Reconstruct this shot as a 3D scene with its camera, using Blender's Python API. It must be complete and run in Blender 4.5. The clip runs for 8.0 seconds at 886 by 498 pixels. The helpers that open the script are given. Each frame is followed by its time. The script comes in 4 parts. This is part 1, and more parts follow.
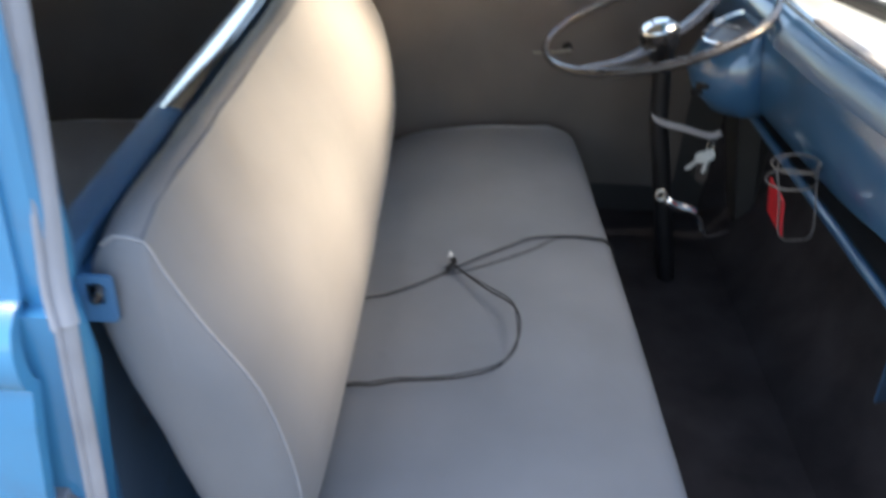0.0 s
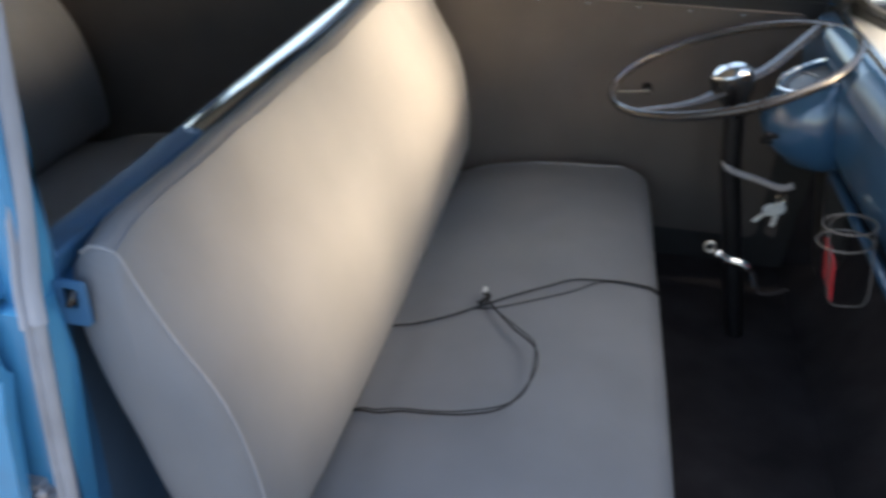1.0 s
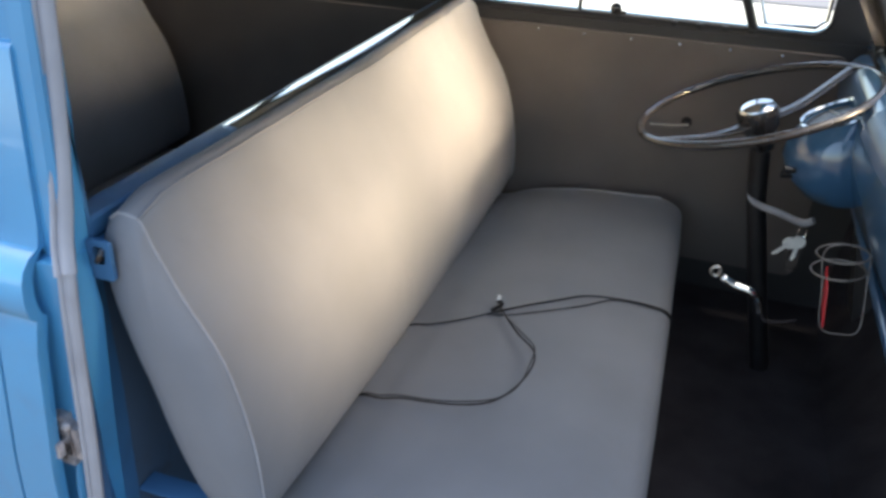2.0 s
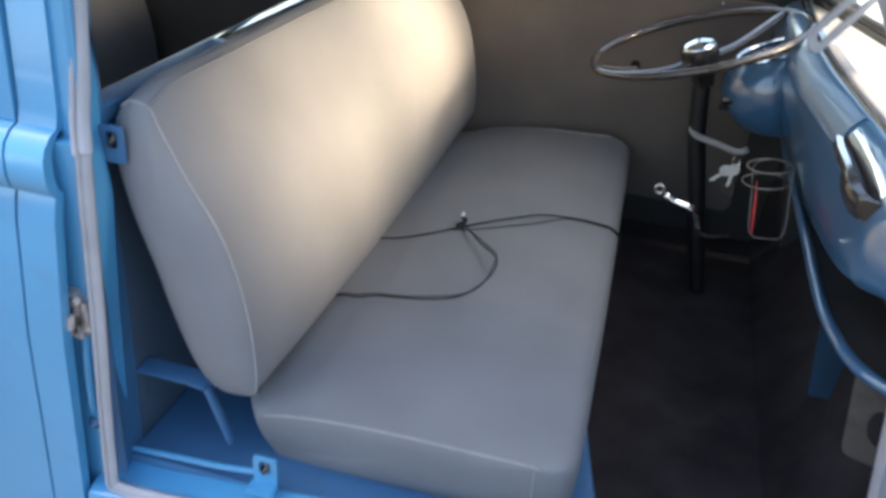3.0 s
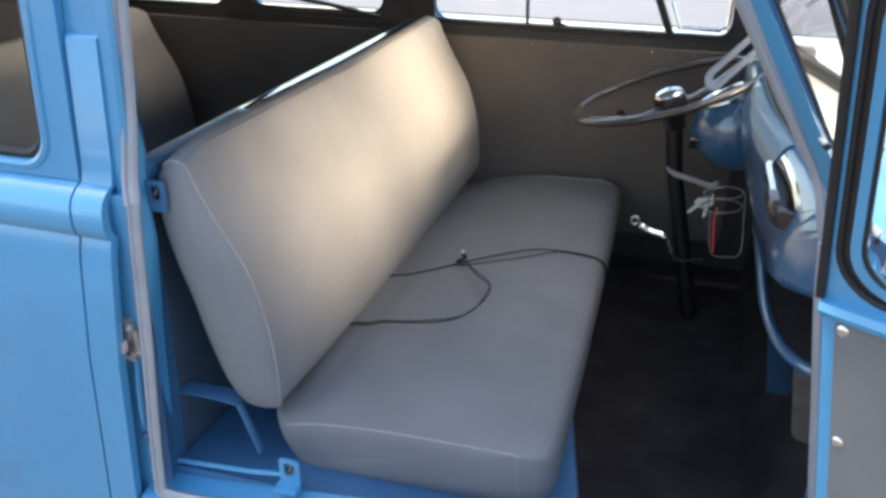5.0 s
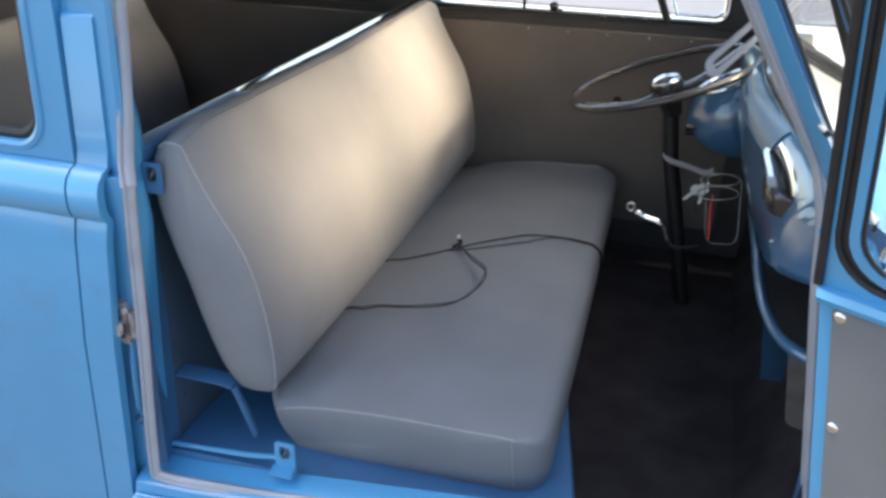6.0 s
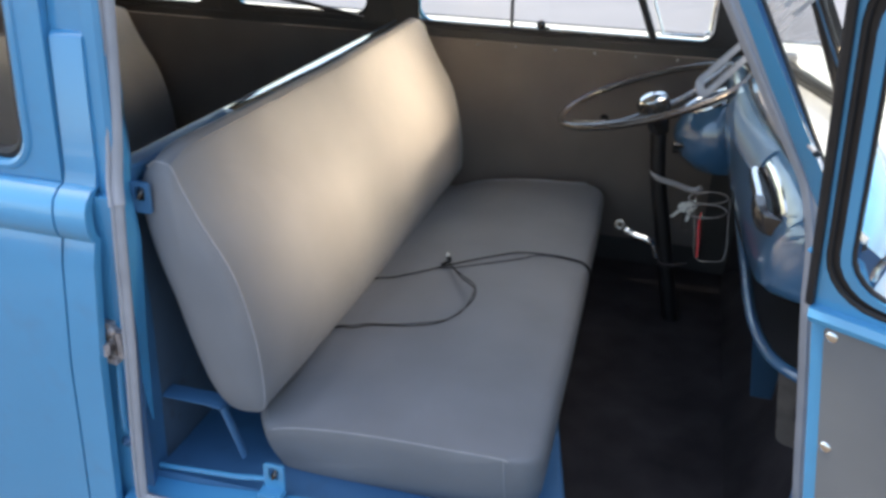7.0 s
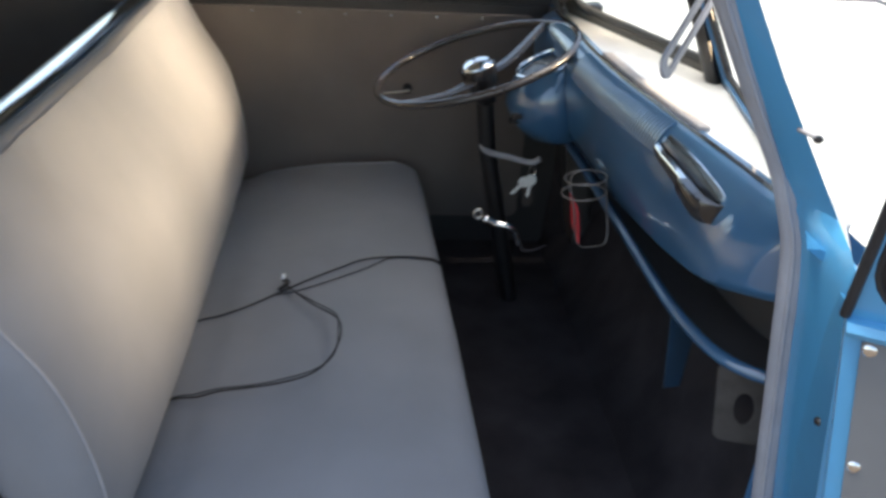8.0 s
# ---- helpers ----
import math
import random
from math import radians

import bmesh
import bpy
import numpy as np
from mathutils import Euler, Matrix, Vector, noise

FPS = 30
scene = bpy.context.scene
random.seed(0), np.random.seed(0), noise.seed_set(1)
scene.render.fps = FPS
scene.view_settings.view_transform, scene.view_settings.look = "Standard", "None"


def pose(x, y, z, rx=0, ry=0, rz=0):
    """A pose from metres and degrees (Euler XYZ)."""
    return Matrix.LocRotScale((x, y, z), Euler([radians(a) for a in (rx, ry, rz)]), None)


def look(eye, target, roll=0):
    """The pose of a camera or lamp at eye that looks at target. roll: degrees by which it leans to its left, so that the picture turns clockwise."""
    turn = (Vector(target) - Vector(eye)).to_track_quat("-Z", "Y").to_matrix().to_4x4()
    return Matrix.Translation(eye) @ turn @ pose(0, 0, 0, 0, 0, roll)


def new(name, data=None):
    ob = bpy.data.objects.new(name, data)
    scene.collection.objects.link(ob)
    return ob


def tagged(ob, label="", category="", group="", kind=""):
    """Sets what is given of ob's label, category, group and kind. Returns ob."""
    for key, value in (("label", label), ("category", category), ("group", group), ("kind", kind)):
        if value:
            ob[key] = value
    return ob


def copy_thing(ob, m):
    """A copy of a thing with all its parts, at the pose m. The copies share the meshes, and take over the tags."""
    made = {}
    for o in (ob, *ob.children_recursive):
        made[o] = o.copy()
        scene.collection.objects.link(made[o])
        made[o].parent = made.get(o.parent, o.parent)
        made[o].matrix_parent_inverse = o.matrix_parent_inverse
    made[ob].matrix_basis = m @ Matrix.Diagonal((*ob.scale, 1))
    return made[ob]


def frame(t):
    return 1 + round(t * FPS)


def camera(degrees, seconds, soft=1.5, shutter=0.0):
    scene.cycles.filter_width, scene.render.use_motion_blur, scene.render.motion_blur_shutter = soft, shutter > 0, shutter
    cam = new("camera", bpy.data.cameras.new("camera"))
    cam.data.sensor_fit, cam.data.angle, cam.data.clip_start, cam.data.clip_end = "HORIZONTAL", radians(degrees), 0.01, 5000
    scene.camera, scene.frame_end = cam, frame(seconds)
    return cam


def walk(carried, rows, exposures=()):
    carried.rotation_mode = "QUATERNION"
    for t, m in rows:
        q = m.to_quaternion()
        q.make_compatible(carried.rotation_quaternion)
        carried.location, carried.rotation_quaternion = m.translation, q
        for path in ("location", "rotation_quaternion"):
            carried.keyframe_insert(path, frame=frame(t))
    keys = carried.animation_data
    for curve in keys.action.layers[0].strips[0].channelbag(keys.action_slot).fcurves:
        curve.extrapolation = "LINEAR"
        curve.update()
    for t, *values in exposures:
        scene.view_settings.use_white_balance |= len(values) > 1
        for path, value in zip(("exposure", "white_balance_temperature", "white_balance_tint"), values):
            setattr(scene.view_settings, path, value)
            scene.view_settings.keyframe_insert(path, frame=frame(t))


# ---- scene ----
from mathutils.bvhtree import BVHTree

cam = camera(57.1, 8.0, soft=3.1, shutter=0.55)
PATH = [
    (0, (0.240, -0.659, 1.733), (0.223, 1.017, 0.642), 2.6),
    (0.2, (0.277, -0.630, 1.717), (0.284, 1.019, 0.584), 2.1),
    (0.5, (0.376, -0.624, 1.723), (0.289, 1.027, 0.598), 1.9),
    (0.8, (0.401, -0.615, 1.729), (0.251, 1.089, 0.689), 3.3),
    (1, (0.436, -0.626, 1.747), (0.096, 1.046, 0.703), 1.5),
    (1.2, (0.487, -0.636, 1.761), (0.073, 1.031, 0.739), 0.4),
    (2.3, (0.633, -0.761, 1.750), (0.043, 0.886, 0.783), 2.1),
    (2.5, (0.632, -0.789, 1.739), (0.097, 0.859, 0.741), 1.4),
    (2.7, (0.618, -0.820, 1.735), (0.136, 0.827, 0.708), 2.5),
    (3, (0.645, -0.920, 1.711), (0.208, 0.747, 0.695), 4.3),
    (3.3, (0.691, -1.025, 1.732), (0.214, 0.616, 0.692), 2.4),
    (3.5, (0.749, -1.078, 1.733), (0.262, 0.606, 0.770), 3.2),
    (3.8, (0.830, -1.119, 1.751), (0.291, 0.574, 0.833), 2.3),
    (4, (0.842, -1.136, 1.762), (0.233, 0.557, 0.889), 0.6),
    (4.2, (0.858, -1.134, 1.772), (0.231, 0.569, 0.932), 0.3),
    (5.3, (0.808, -1.136, 1.771), (0.261, 0.567, 0.878), 0.0),
    (5.5, (0.808, -1.137, 1.768), (0.248, 0.561, 0.873), 0.0),
    (6, (0.806, -1.137, 1.768), (0.269, 0.560, 0.856), 0.8),
    (6.5, (0.794, -1.131, 1.780), (0.257, 0.576, 0.885), 1.4),
    (7, (0.793, -1.134, 1.773), (0.286, 0.589, 0.895), 1.2),
    (7.2, (0.756, -1.107, 1.767), (0.363, 0.630, 0.857), 1.4),
    (7.5, (0.620, -1.020, 1.770), (0.558, 0.786, 0.912), 2.3),
    (7.7, (0.529, -0.920, 1.757), (0.510, 0.834, 0.797), 1.3),
    (7.8, (0.493, -0.873, 1.740), (0.539, 0.886, 0.790), 1.3),
    (8, (0.424, -0.809, 1.727), (0.614, 0.937, 0.771), 3.6),
]
walk(cam, [(t, look(eye, target, roll)) for t, eye, target, roll in PATH],
     [(t, stops, 6850, 10) for t, stops in ((0, 1.6), (0.5, 1.42), (1, 1.25), (2.5, 1.42), (4, 1.54), (5.5, 1.22), (6, 1.30), (7, 1.18), (7.5, 1.10), (8, 1.12))])

# ---------------------------------------------------------------- world, sun, exposure
world = bpy.data.worlds.new("daylight")
scene.world = world
world.use_nodes = True
wn, wl = world.node_tree.nodes, world.node_tree.links
wn.clear()
sky = wn.new("ShaderNodeTexSky")
sky.sky_type, sky.sun_disc = "NISHITA", False
SUN_EL, SUN_AZ = radians(66), radians(169)      # height, and angle from +x towards +y
sky.sun_elevation, sky.sun_rotation = SUN_EL, radians(90) - SUN_AZ
sky.air_density, sky.dust_density = 1.2, 2.0
bg = wn.new("ShaderNodeBackground")
bg.inputs["Strength"].default_value = 0.18
wout = wn.new("ShaderNodeOutputWorld")
wl.new(sky.outputs[0], bg.inputs[0])
wl.new(bg.outputs[0], wout.inputs[0])
sun = new("sun", bpy.data.lights.new("sun", "SUN"))
sun.data.energy, sun.data.angle, sun.data.color = 2.8, radians(9), (1.0, 0.95, 0.86)
sd = Vector((math.cos(SUN_EL) * math.cos(SUN_AZ), math.cos(SUN_EL) * math.sin(SUN_AZ), math.sin(SUN_EL)))
sun.matrix_world = look(sd * 20, (0, 0, 0))


def sky_lamp(name, at, target, w, h, energy, color, spread=45):
    """Sky light that comes in through an opening."""
    lamp = new(name, bpy.data.lights.new(name, "AREA"))
    lamp.data.shape, lamp.data.size, lamp.data.size_y = "RECTANGLE", w, h
    lamp.data.energy, lamp.data.color = energy, color
    lamp.data.spread = radians(spread)
    lamp.matrix_world = look(at, target)
    return lamp


# bright hazy sky low in the windscreen's two halves, and above it the part that reaches the second row
WARM = (1.0, 0.77, 0.51)
sky_lamp("windscreen_sky", (1.120, 0.54, 1.335), (0.0, 0.57, 1.04), 0.58, 0.16, 1.48, WARM, 40)
sky_lamp("windscreen_sky", (1.045, 1.13, 1.330), (0.0, 1.20, 1.11), 0.52, 0.14, 1.55, WARM, 38)
sky_lamp("windscreen_sky", (0.985, 0.76, 1.50), (0.38, 0.74, 0.74), 0.9, 0.30, 0.46, (1.0, 0.93, 0.84), 90)
sky_lamp("windscreen_sky", (0.915, 1.20, 1.565), (-1.15, 1.36, 1.05), 0.55, 0.26, 0.28, WARM, 26)


# ---------------------------------------------------------------- materials
def mat(name, color, rough=0.5, metal=0.0, var=0.12, scale=6.0, grain=0.0, grain_scale=400.0, coat=0.0, spec=0.5,
        rough_var=0.0, dirt=None, dirt_amount=0.0, crease=0.0):
    m = bpy.data.materials.new(name)
    m.use_nodes = True
    n, l = m.node_tree.nodes, m.node_tree.links
    b = n["Principled BSDF"]
    b.inputs["Roughness"].default_value = rough
    b.inputs["Metallic"].default_value = metal
    b.inputs["Coat Weight"].default_value = coat
    b.inputs["Coat Roughness"].default_value = 0.06
    b.inputs["Specular IOR Level"].default_value = spec
    tc = n.new("ShaderNodeTexCoord")
    big = n.new("ShaderNodeTexNoise")
    big.inputs["Scale"].default_value, big.inputs["Detail"].default_value = scale, 5.0
    l.new(tc.outputs["Object"], big.inputs["Vector"])
    ramp = n.new("ShaderNodeValToRGB")
    ramp.color_ramp.elements[0].position, ramp.color_ramp.elements[1].position = 0.3, 0.72
    lo = [c * (1 - var) for c in color]
    hi = [min(1.0, c * (1 + var)) for c in color]
    ramp.color_ramp.elements[0].color, ramp.color_ramp.elements[1].color = (*lo, 1), (*hi, 1)
    l.new(big.outputs["Fac"], ramp.inputs[0])
    out = ramp.outputs[0]
    if dirt:
        spots = n.new("ShaderNodeTexNoise")
        spots.inputs["Scale"].default_value, spots.inputs["Detail"].default_value = scale * 3.7, 8.0
        l.new(tc.outputs["Object"], spots.inputs["Vector"])
        mask = n.new("ShaderNodeValToRGB")
        mask.color_ramp.elements[0].position, mask.color_ramp.elements[1].position = 0.56, 0.72
        mask.color_ramp.elements[1].color = (dirt_amount,) * 3 + (1,)
        l.new(spots.outputs["Fac"], mask.inputs[0])
        mix = n.new("ShaderNodeMixRGB")
        mix.inputs[2].default_value = (*dirt, 1)
        l.new(mask.outputs[0], mix.inputs[0])
        l.new(out, mix.inputs[1])
        out = mix.outputs[0]
    l.new(out, b.inputs["Base Color"])
    if rough_var:
        mr = n.new("ShaderNodeMapRange")
        mr.inputs["To Min"].default_value, mr.inputs["To Max"].default_value = rough - rough_var, rough + rough_var
        l.new(big.outputs["Fac"], mr.inputs["Value"])
        l.new(mr.outputs[0], b.inputs["Roughness"])
    if grain:
        fine = n.new("ShaderNodeTexNoise")
        fine.inputs["Scale"].default_value, fine.inputs["Detail"].default_value = grain_scale, 4.0
        l.new(tc.outputs["Object"], fine.inputs["Vector"])
        bump = n.new("ShaderNodeBump")
        bump.inputs["Strength"].default_value, bump.inputs["Distance"].default_value = grain, 0.002
        l.new(fine.outputs["Fac"], bump.inputs["Height"])
        if crease:
            soft = n.new("ShaderNodeTexNoise")
            soft.inputs["Scale"].default_value, soft.inputs["Detail"].default_value, soft.inputs["Distortion"].default_value = 11.0, 3.0, 1.2
            l.new(tc.outputs["Object"], soft.inputs["Vector"])
            wave = n.new("ShaderNodeBump")
            wave.inputs["Strength"].default_value, wave.inputs["Distance"].default_value = crease, 0.02
            l.new(soft.outputs["Fac"], wave.inputs["Height"])
            l.new(wave.outputs[0], bump.inputs["Normal"])
        l.new(bump.outputs[0], b.inputs["Normal"])
    return m


PAINT = mat("sky_blue_paint", (0.072, 0.315, 0.57), 0.24, var=0.05, scale=3, coat=0.8, crease=0.05, grain=0.03, grain_scale=60, dirt=(0.10, 0.22, 0.36), dirt_amount=0.25)
# Body blue darkened: the shade inside the cab is put into the colour.
PAINT_SHADED = mat("shaded_inner_blue", (0.053, 0.160, 0.315), 0.4, var=0.07, scale=4, coat=0.2, grain=0.04, grain_scale=80, dirt=(0.05, 0.10, 0.17), dirt_amount=0.4)
# Glossy body blue for the dash, its base darkened to hold the cab's shade.
DASH_SHADED = mat("shaded_dash_blue", (0.041, 0.120, 0.228), 0.3, var=0.05, scale=4, coat=1.0, grain=0.012, grain_scale=25, spec=0.3)
dash_coat = DASH_SHADED.node_tree.nodes["Principled BSDF"].inputs
dash_coat["Coat IOR"].default_value, dash_coat["Coat Roughness"].default_value = 1.8, 0.03
VINYL = mat("grey_vinyl", (0.205, 0.213, 0.232), 0.52, spec=0.28, var=0.08, scale=5, grain=0.25, grain_scale=700, rough_var=0.05, crease=0.08)
PIPING = mat("pale_vinyl_piping", (0.31, 0.32, 0.34), 0.45, var=0.1, scale=30)
SEAL = mat("pale_grey_rubber", (0.35, 0.36, 0.40), 0.6, var=0.12, scale=12, grain=0.15, grain_scale=90)
RUBBER = mat("black_rubber", (0.018, 0.018, 0.02), 0.5, var=0.25, scale=20, grain=0.1, grain_scale=200)
MAT_BLACK = mat("black_floor_mat", (0.038, 0.034, 0.037), 0.9, spec=0.2, var=0.35, scale=8, grain=0.5, grain_scale=160)
CARD = mat("grey_card_panel", (0.150, 0.156, 0.164), 0.6, var=0.07, scale=7, grain=0.2, grain_scale=350)
CARD_DARK = mat("brown_grey_card_panel", (0.128, 0.107, 0.095), 0.6, var=0.12, scale=5, grain=0.2, grain_scale=300)
# Near-black: deep shade on inner paint is put into the base colour.
DEEP_SHADE = mat("inner_paint_deep_shade", (0.040, 0.037, 0.036), 0.5, var=0.2, scale=6, grain=0.05, grain_scale=80)
# Partition's blue greyed and darkened, shade included in the colour; dirt on top.
SHADE_PAINT = mat("shaded_partition_blue", (0.06, 0.10, 0.155), 0.6, var=0.15, scale=5, grain=0.05, grain_scale=80, dirt=(0.05, 0.05, 0.055), dirt_amount=0.6)
CHROME = mat("chrome", (0.82, 0.82, 0.80), 0.12, 1.0, var=0.06, scale=25, rough_var=0.04)
DULL_METAL = mat("dull_steel", (0.42, 0.40, 0.37), 0.42, 1.0, var=0.3, scale=40, grain=0.1, grain_scale=120)
BAKELITE = mat("black_bakelite", (0.02, 0.018, 0.018), 0.18, var=0.2, scale=20, coat=0.6)
GREY_METAL = mat("grey_painted_steel", (0.34, 0.34, 0.36), 0.45, var=0.15, scale=25, grain=0.05, grain_scale=150)
RUSTY = mat("rusty_beige_steel", (0.50, 0.45, 0.44), 0.45, 0.3, var=0.35, scale=45, grain=0.3, grain_scale=150, dirt=(0.14, 0.09, 0.07), dirt_amount=0.6)
RED = mat("red_plastic", (0.55, 0.02, 0.03), 0.35, var=0.1, scale=40)
WIRE = mat("black_cable_sheath", (0.012, 0.012, 0.013), 0.6, spec=0.25, var=0.2, scale=60)
WHITE_TIP = mat("white_plastic", (0.75, 0.75, 0.73), 0.4, var=0.05, scale=60)
NICKEL = mat("pale_nickel", (0.92, 0.90, 0.84), 0.3, 0.0, var=0.1, scale=80)
# Hinge plate's grey steel, darkened so the colour holds its shadow.
PLATE = mat("shaded_grey_steel", (0.10, 0.09, 0.085), 0.6, 0.2, var=0.2, scale=30, grain=0.1, grain_scale=150)
LEATHER = mat("dark_leather", (0.05, 0.04, 0.035), 0.6, var=0.3, scale=60, grain=0.3, grain_scale=300)
HEADLINER = mat("beige_headliner", (0.46, 0.43, 0.38), 0.8, var=0.08, scale=9, grain=0.3, grain_scale=250)
WHEEL_PLASTIC = mat("dark_glossy_wheel_plastic", (0.035, 0.030, 0.028), 0.26, var=0.2, scale=20, coat=0.9)
COLUMN = mat("black_enamel", (0.012, 0.011, 0.012), 0.45, var=0.2, scale=20)
WIRE_STEEL = mat("tarnished_wire", (0.16, 0.15, 0.145), 0.5, 0.6, var=0.3, scale=50)
CONCRETE = mat("pale_concrete", (0.62, 0.61, 0.54), 0.85, var=0.14, scale=0.6, grain=0.5, grain_scale=40, dirt=(0.36, 0.34, 0.30), dirt_amount=0.5)
ASPHALT = mat("worn_grey_asphalt", (0.20, 0.20, 0.215), 0.9, var=0.12, scale=0.4, grain=0.5, grain_scale=60)
# Near-white base for the dash shelf.
PALE_SHELF = mat("near_white_shelf", (0.72, 0.73, 0.72), 0.35, var=0.06, scale=9, grain=0.05, grain_scale=90, coat=0.3)
DIAL = mat("dial_face", (0.03, 0.03, 0.032), 0.3, var=0.1, scale=30)


def glass_material(name, tint):
    m = bpy.data.materials.new(name)
    m.use_nodes = True
    b = m.node_tree.nodes["Principled BSDF"]
    b.inputs["Base Color"].default_value = (*tint, 1)
    b.inputs["Roughness"].default_value = 0.0
    b.inputs["IOR"].default_value = 1.45
    b.inputs["Transmission Weight"].default_value = 1.0
    return m


GLASS = glass_material("window_glass", (0.97, 0.99, 0.98))


# ---------------------------------------------------------------- mesh tools
def thing(name, label, category, group="", kind="", at=(0, 0, 0)):
    ob = new(name)
    ob.location = at
    return tagged(ob, label, category, group, kind)


def part(name, bm, material, parent=None, label="", smooth=True):
    me = bpy.data.meshes.new(name)
    bmesh.ops.recalc_face_normals(bm, faces=bm.faces)
    bm.to_mesh(me)
    bm.free()
    me.materials.append(material)
    if smooth:
        me.polygons.foreach_set("use_smooth", [True] * len(me.polygons))
        me.set_sharp_from_angle(angle=radians(40))
    ob = new(name, me)
    if parent:
        ob.parent = parent
        up = parent
        base = Vector((0, 0, 0))
        while up:
            base += up.location
            up = up.parent
        ob.location = -base
    if label:
        tagged(ob, label)
    return ob


def join(*parts):
    bm = bmesh.new()
    for p in parts:
        me = bpy.data.meshes.new("tmp")
        p.to_mesh(me)
        p.free()
        bm.from_mesh(me)
        bpy.data.meshes.remove(me)
    return bm


def box(x0, x1, y0, y1, z0, z1, bevel=0.004, segments=2):
    bm = bmesh.new()
    bmesh.ops.create_cube(bm, size=1)
    for v in bm.verts:
        v.co = ((x0 + x1) / 2 + v.co.x * (x1 - x0), (y0 + y1) / 2 + v.co.y * (y1 - y0), (z0 + z1) / 2 + v.co.z * (z1 - z0))
    if bevel:
        bmesh.ops.bevel(bm, geom=bm.edges[:], offset=bevel, segments=segments, affect="EDGES")
    return bm


def loft(rings, closed=True, caps=True, loop=False):
    """Skin rings of equally many points."""
    bm = bmesh.new()
    vs = [[bm.verts.new(p) for p in r] for r in rings]
    n = len(rings[0])
    m = len(rings)
    for i in range(m if loop else m - 1):
        a, b = vs[i], vs[(i + 1) % m]
        for j in range(n if closed else n - 1):
            bm.faces.new((a[j], a[(j + 1) % n], b[(j + 1) % n], b[j]))
    if caps and closed and not loop:
        bm.faces.new(vs[0])
        bm.faces.new(vs[-1])
    return bm


def smooth_path(points, steps=6, closed=False):
    """A Catmull-Rom run through the points."""
    pts = [Vector(p) for p in points]
    n = len(pts)
    out = []
    for i in range(n if closed else n - 1):
        if closed:
            p0, p1, p2, p3 = pts[i - 1], pts[i], pts[(i + 1) % n], pts[(i + 2) % n]
        else:
            p0, p1, p2, p3 = pts[max(i - 1, 0)], pts[i], pts[i + 1], pts[min(i + 2, n - 1)]
        for k in range(steps):
            t = k / steps
            out.append(0.5 * (2 * p1 + (p2 - p0) * t + (2 * p0 - 5 * p1 + 4 * p2 - p3) * t * t + (3 * p1 - p0 - 3 * p2 + p3) * t ** 3))
    if not closed:
        out.append(pts[-1])
    return out


def tube(points, r, segs=10, closed=False, flat=1.0, up=(0, 0, 1)):
    """A rod along points; flat squeezes it across up."""
    pts = [Vector(p) for p in points]
    n = len(pts)
    rings = []
    side = None
    for i, p in enumerate(pts):
        a = pts[i - 1] if (i or closed) else pts[0]
        b = pts[(i + 1) % n] if (i < n - 1 or closed) else pts[-1]
        d = (b - a).normalized()
        if side is None:
            side = d.cross(Vector(up))
            if side.length < 1e-3:
                side = d.cross(Vector((1, 0, 0.01)))
        side = (side - d * side.dot(d)).normalized()
        w = d.cross(side)
        rr = float(np.interp(i / max(n - 1, 1), np.linspace(0, 1, len(r)), r)) if isinstance(r, (list, tuple)) else r
        rings.append([p + (side * math.cos(q) * rr + w * math.sin(q) * rr * flat) for q in (2 * math.pi * k / segs for k in range(segs))])
    return loft(rings, True, not closed, closed)


def round_rect(u0, u1, v0, v1, r, n=6):
    """Corner-rounded rectangle, as (u, v) points; r: one radius or four (low u low v, high low, high high, low high)."""
    rs = r if isinstance(r, (list, tuple)) else [r] * 4
    out = []
    for k, (cu, cv, su, sv) in enumerate(((u0, v0, 1, 1), (u1, v0, -1, 1), (u1, v1, -1, -1), (u0, v1, 1, -1))):
        rr = rs[k]
        for i in range(n + 1):
            q = math.pi + math.pi / 2 * k + math.pi / 2 * i / n
            out.append((cu + su * rr + rr * math.cos(q), cv + sv * rr + rr * math.sin(q)))
    return out


def ring_panel(outer, inner, place, depth):
    """A plate with a hole: outer and inner are equally long (u, v) loops; place(u, v, w) gives the world point."""
    bm = bmesh.new()
    n = len(outer)
    rows = []
    for w, loop_ in ((0, outer), (0, inner), (depth, inner), (depth, outer)):
        rows.append([bm.verts.new(place(u, v, w)) for u, v in loop_])
    for i in range(4):
        a, b = rows[i], rows[(i + 1) % 4]
        for j in range(n):
            bm.faces.new((a[j], a[(j + 1) % n], b[(j + 1) % n], b[j]))
    return bm


def slab(loop_, place, depth, bevel=0.0):
    """A flat plate from a (u, v) loop."""
    bm = loft([[place(u, v, 0) for u, v in loop_], [place(u, v, depth) for u, v in loop_]])
    if bevel:
        bmesh.ops.bevel(bm, geom=[e for e in bm.edges if len(e.link_faces) == 2 and e.calc_face_angle(0) > 0.6], offset=bevel, segments=2, affect="EDGES")
    return bm


def disc_dome(centre, axis, r, h, rings=5, segs=20):
    """A low dome with a flat back."""
    c, a = Vector(centre), Vector(axis).normalized()
    u = a.orthogonal().normalized()
    w = a.cross(u)
    rr = []
    for i in range(rings + 1):
        q = math.pi / 2 * i / rings
        k = max(math.cos(q), 0.02)
        rr.append([c + a * (h * math.sin(q)) + (u * math.cos(t) + w * math.sin(t)) * (r * k) for t in (2 * math.pi * j / segs for j in range(segs))])
    return loft(rr)


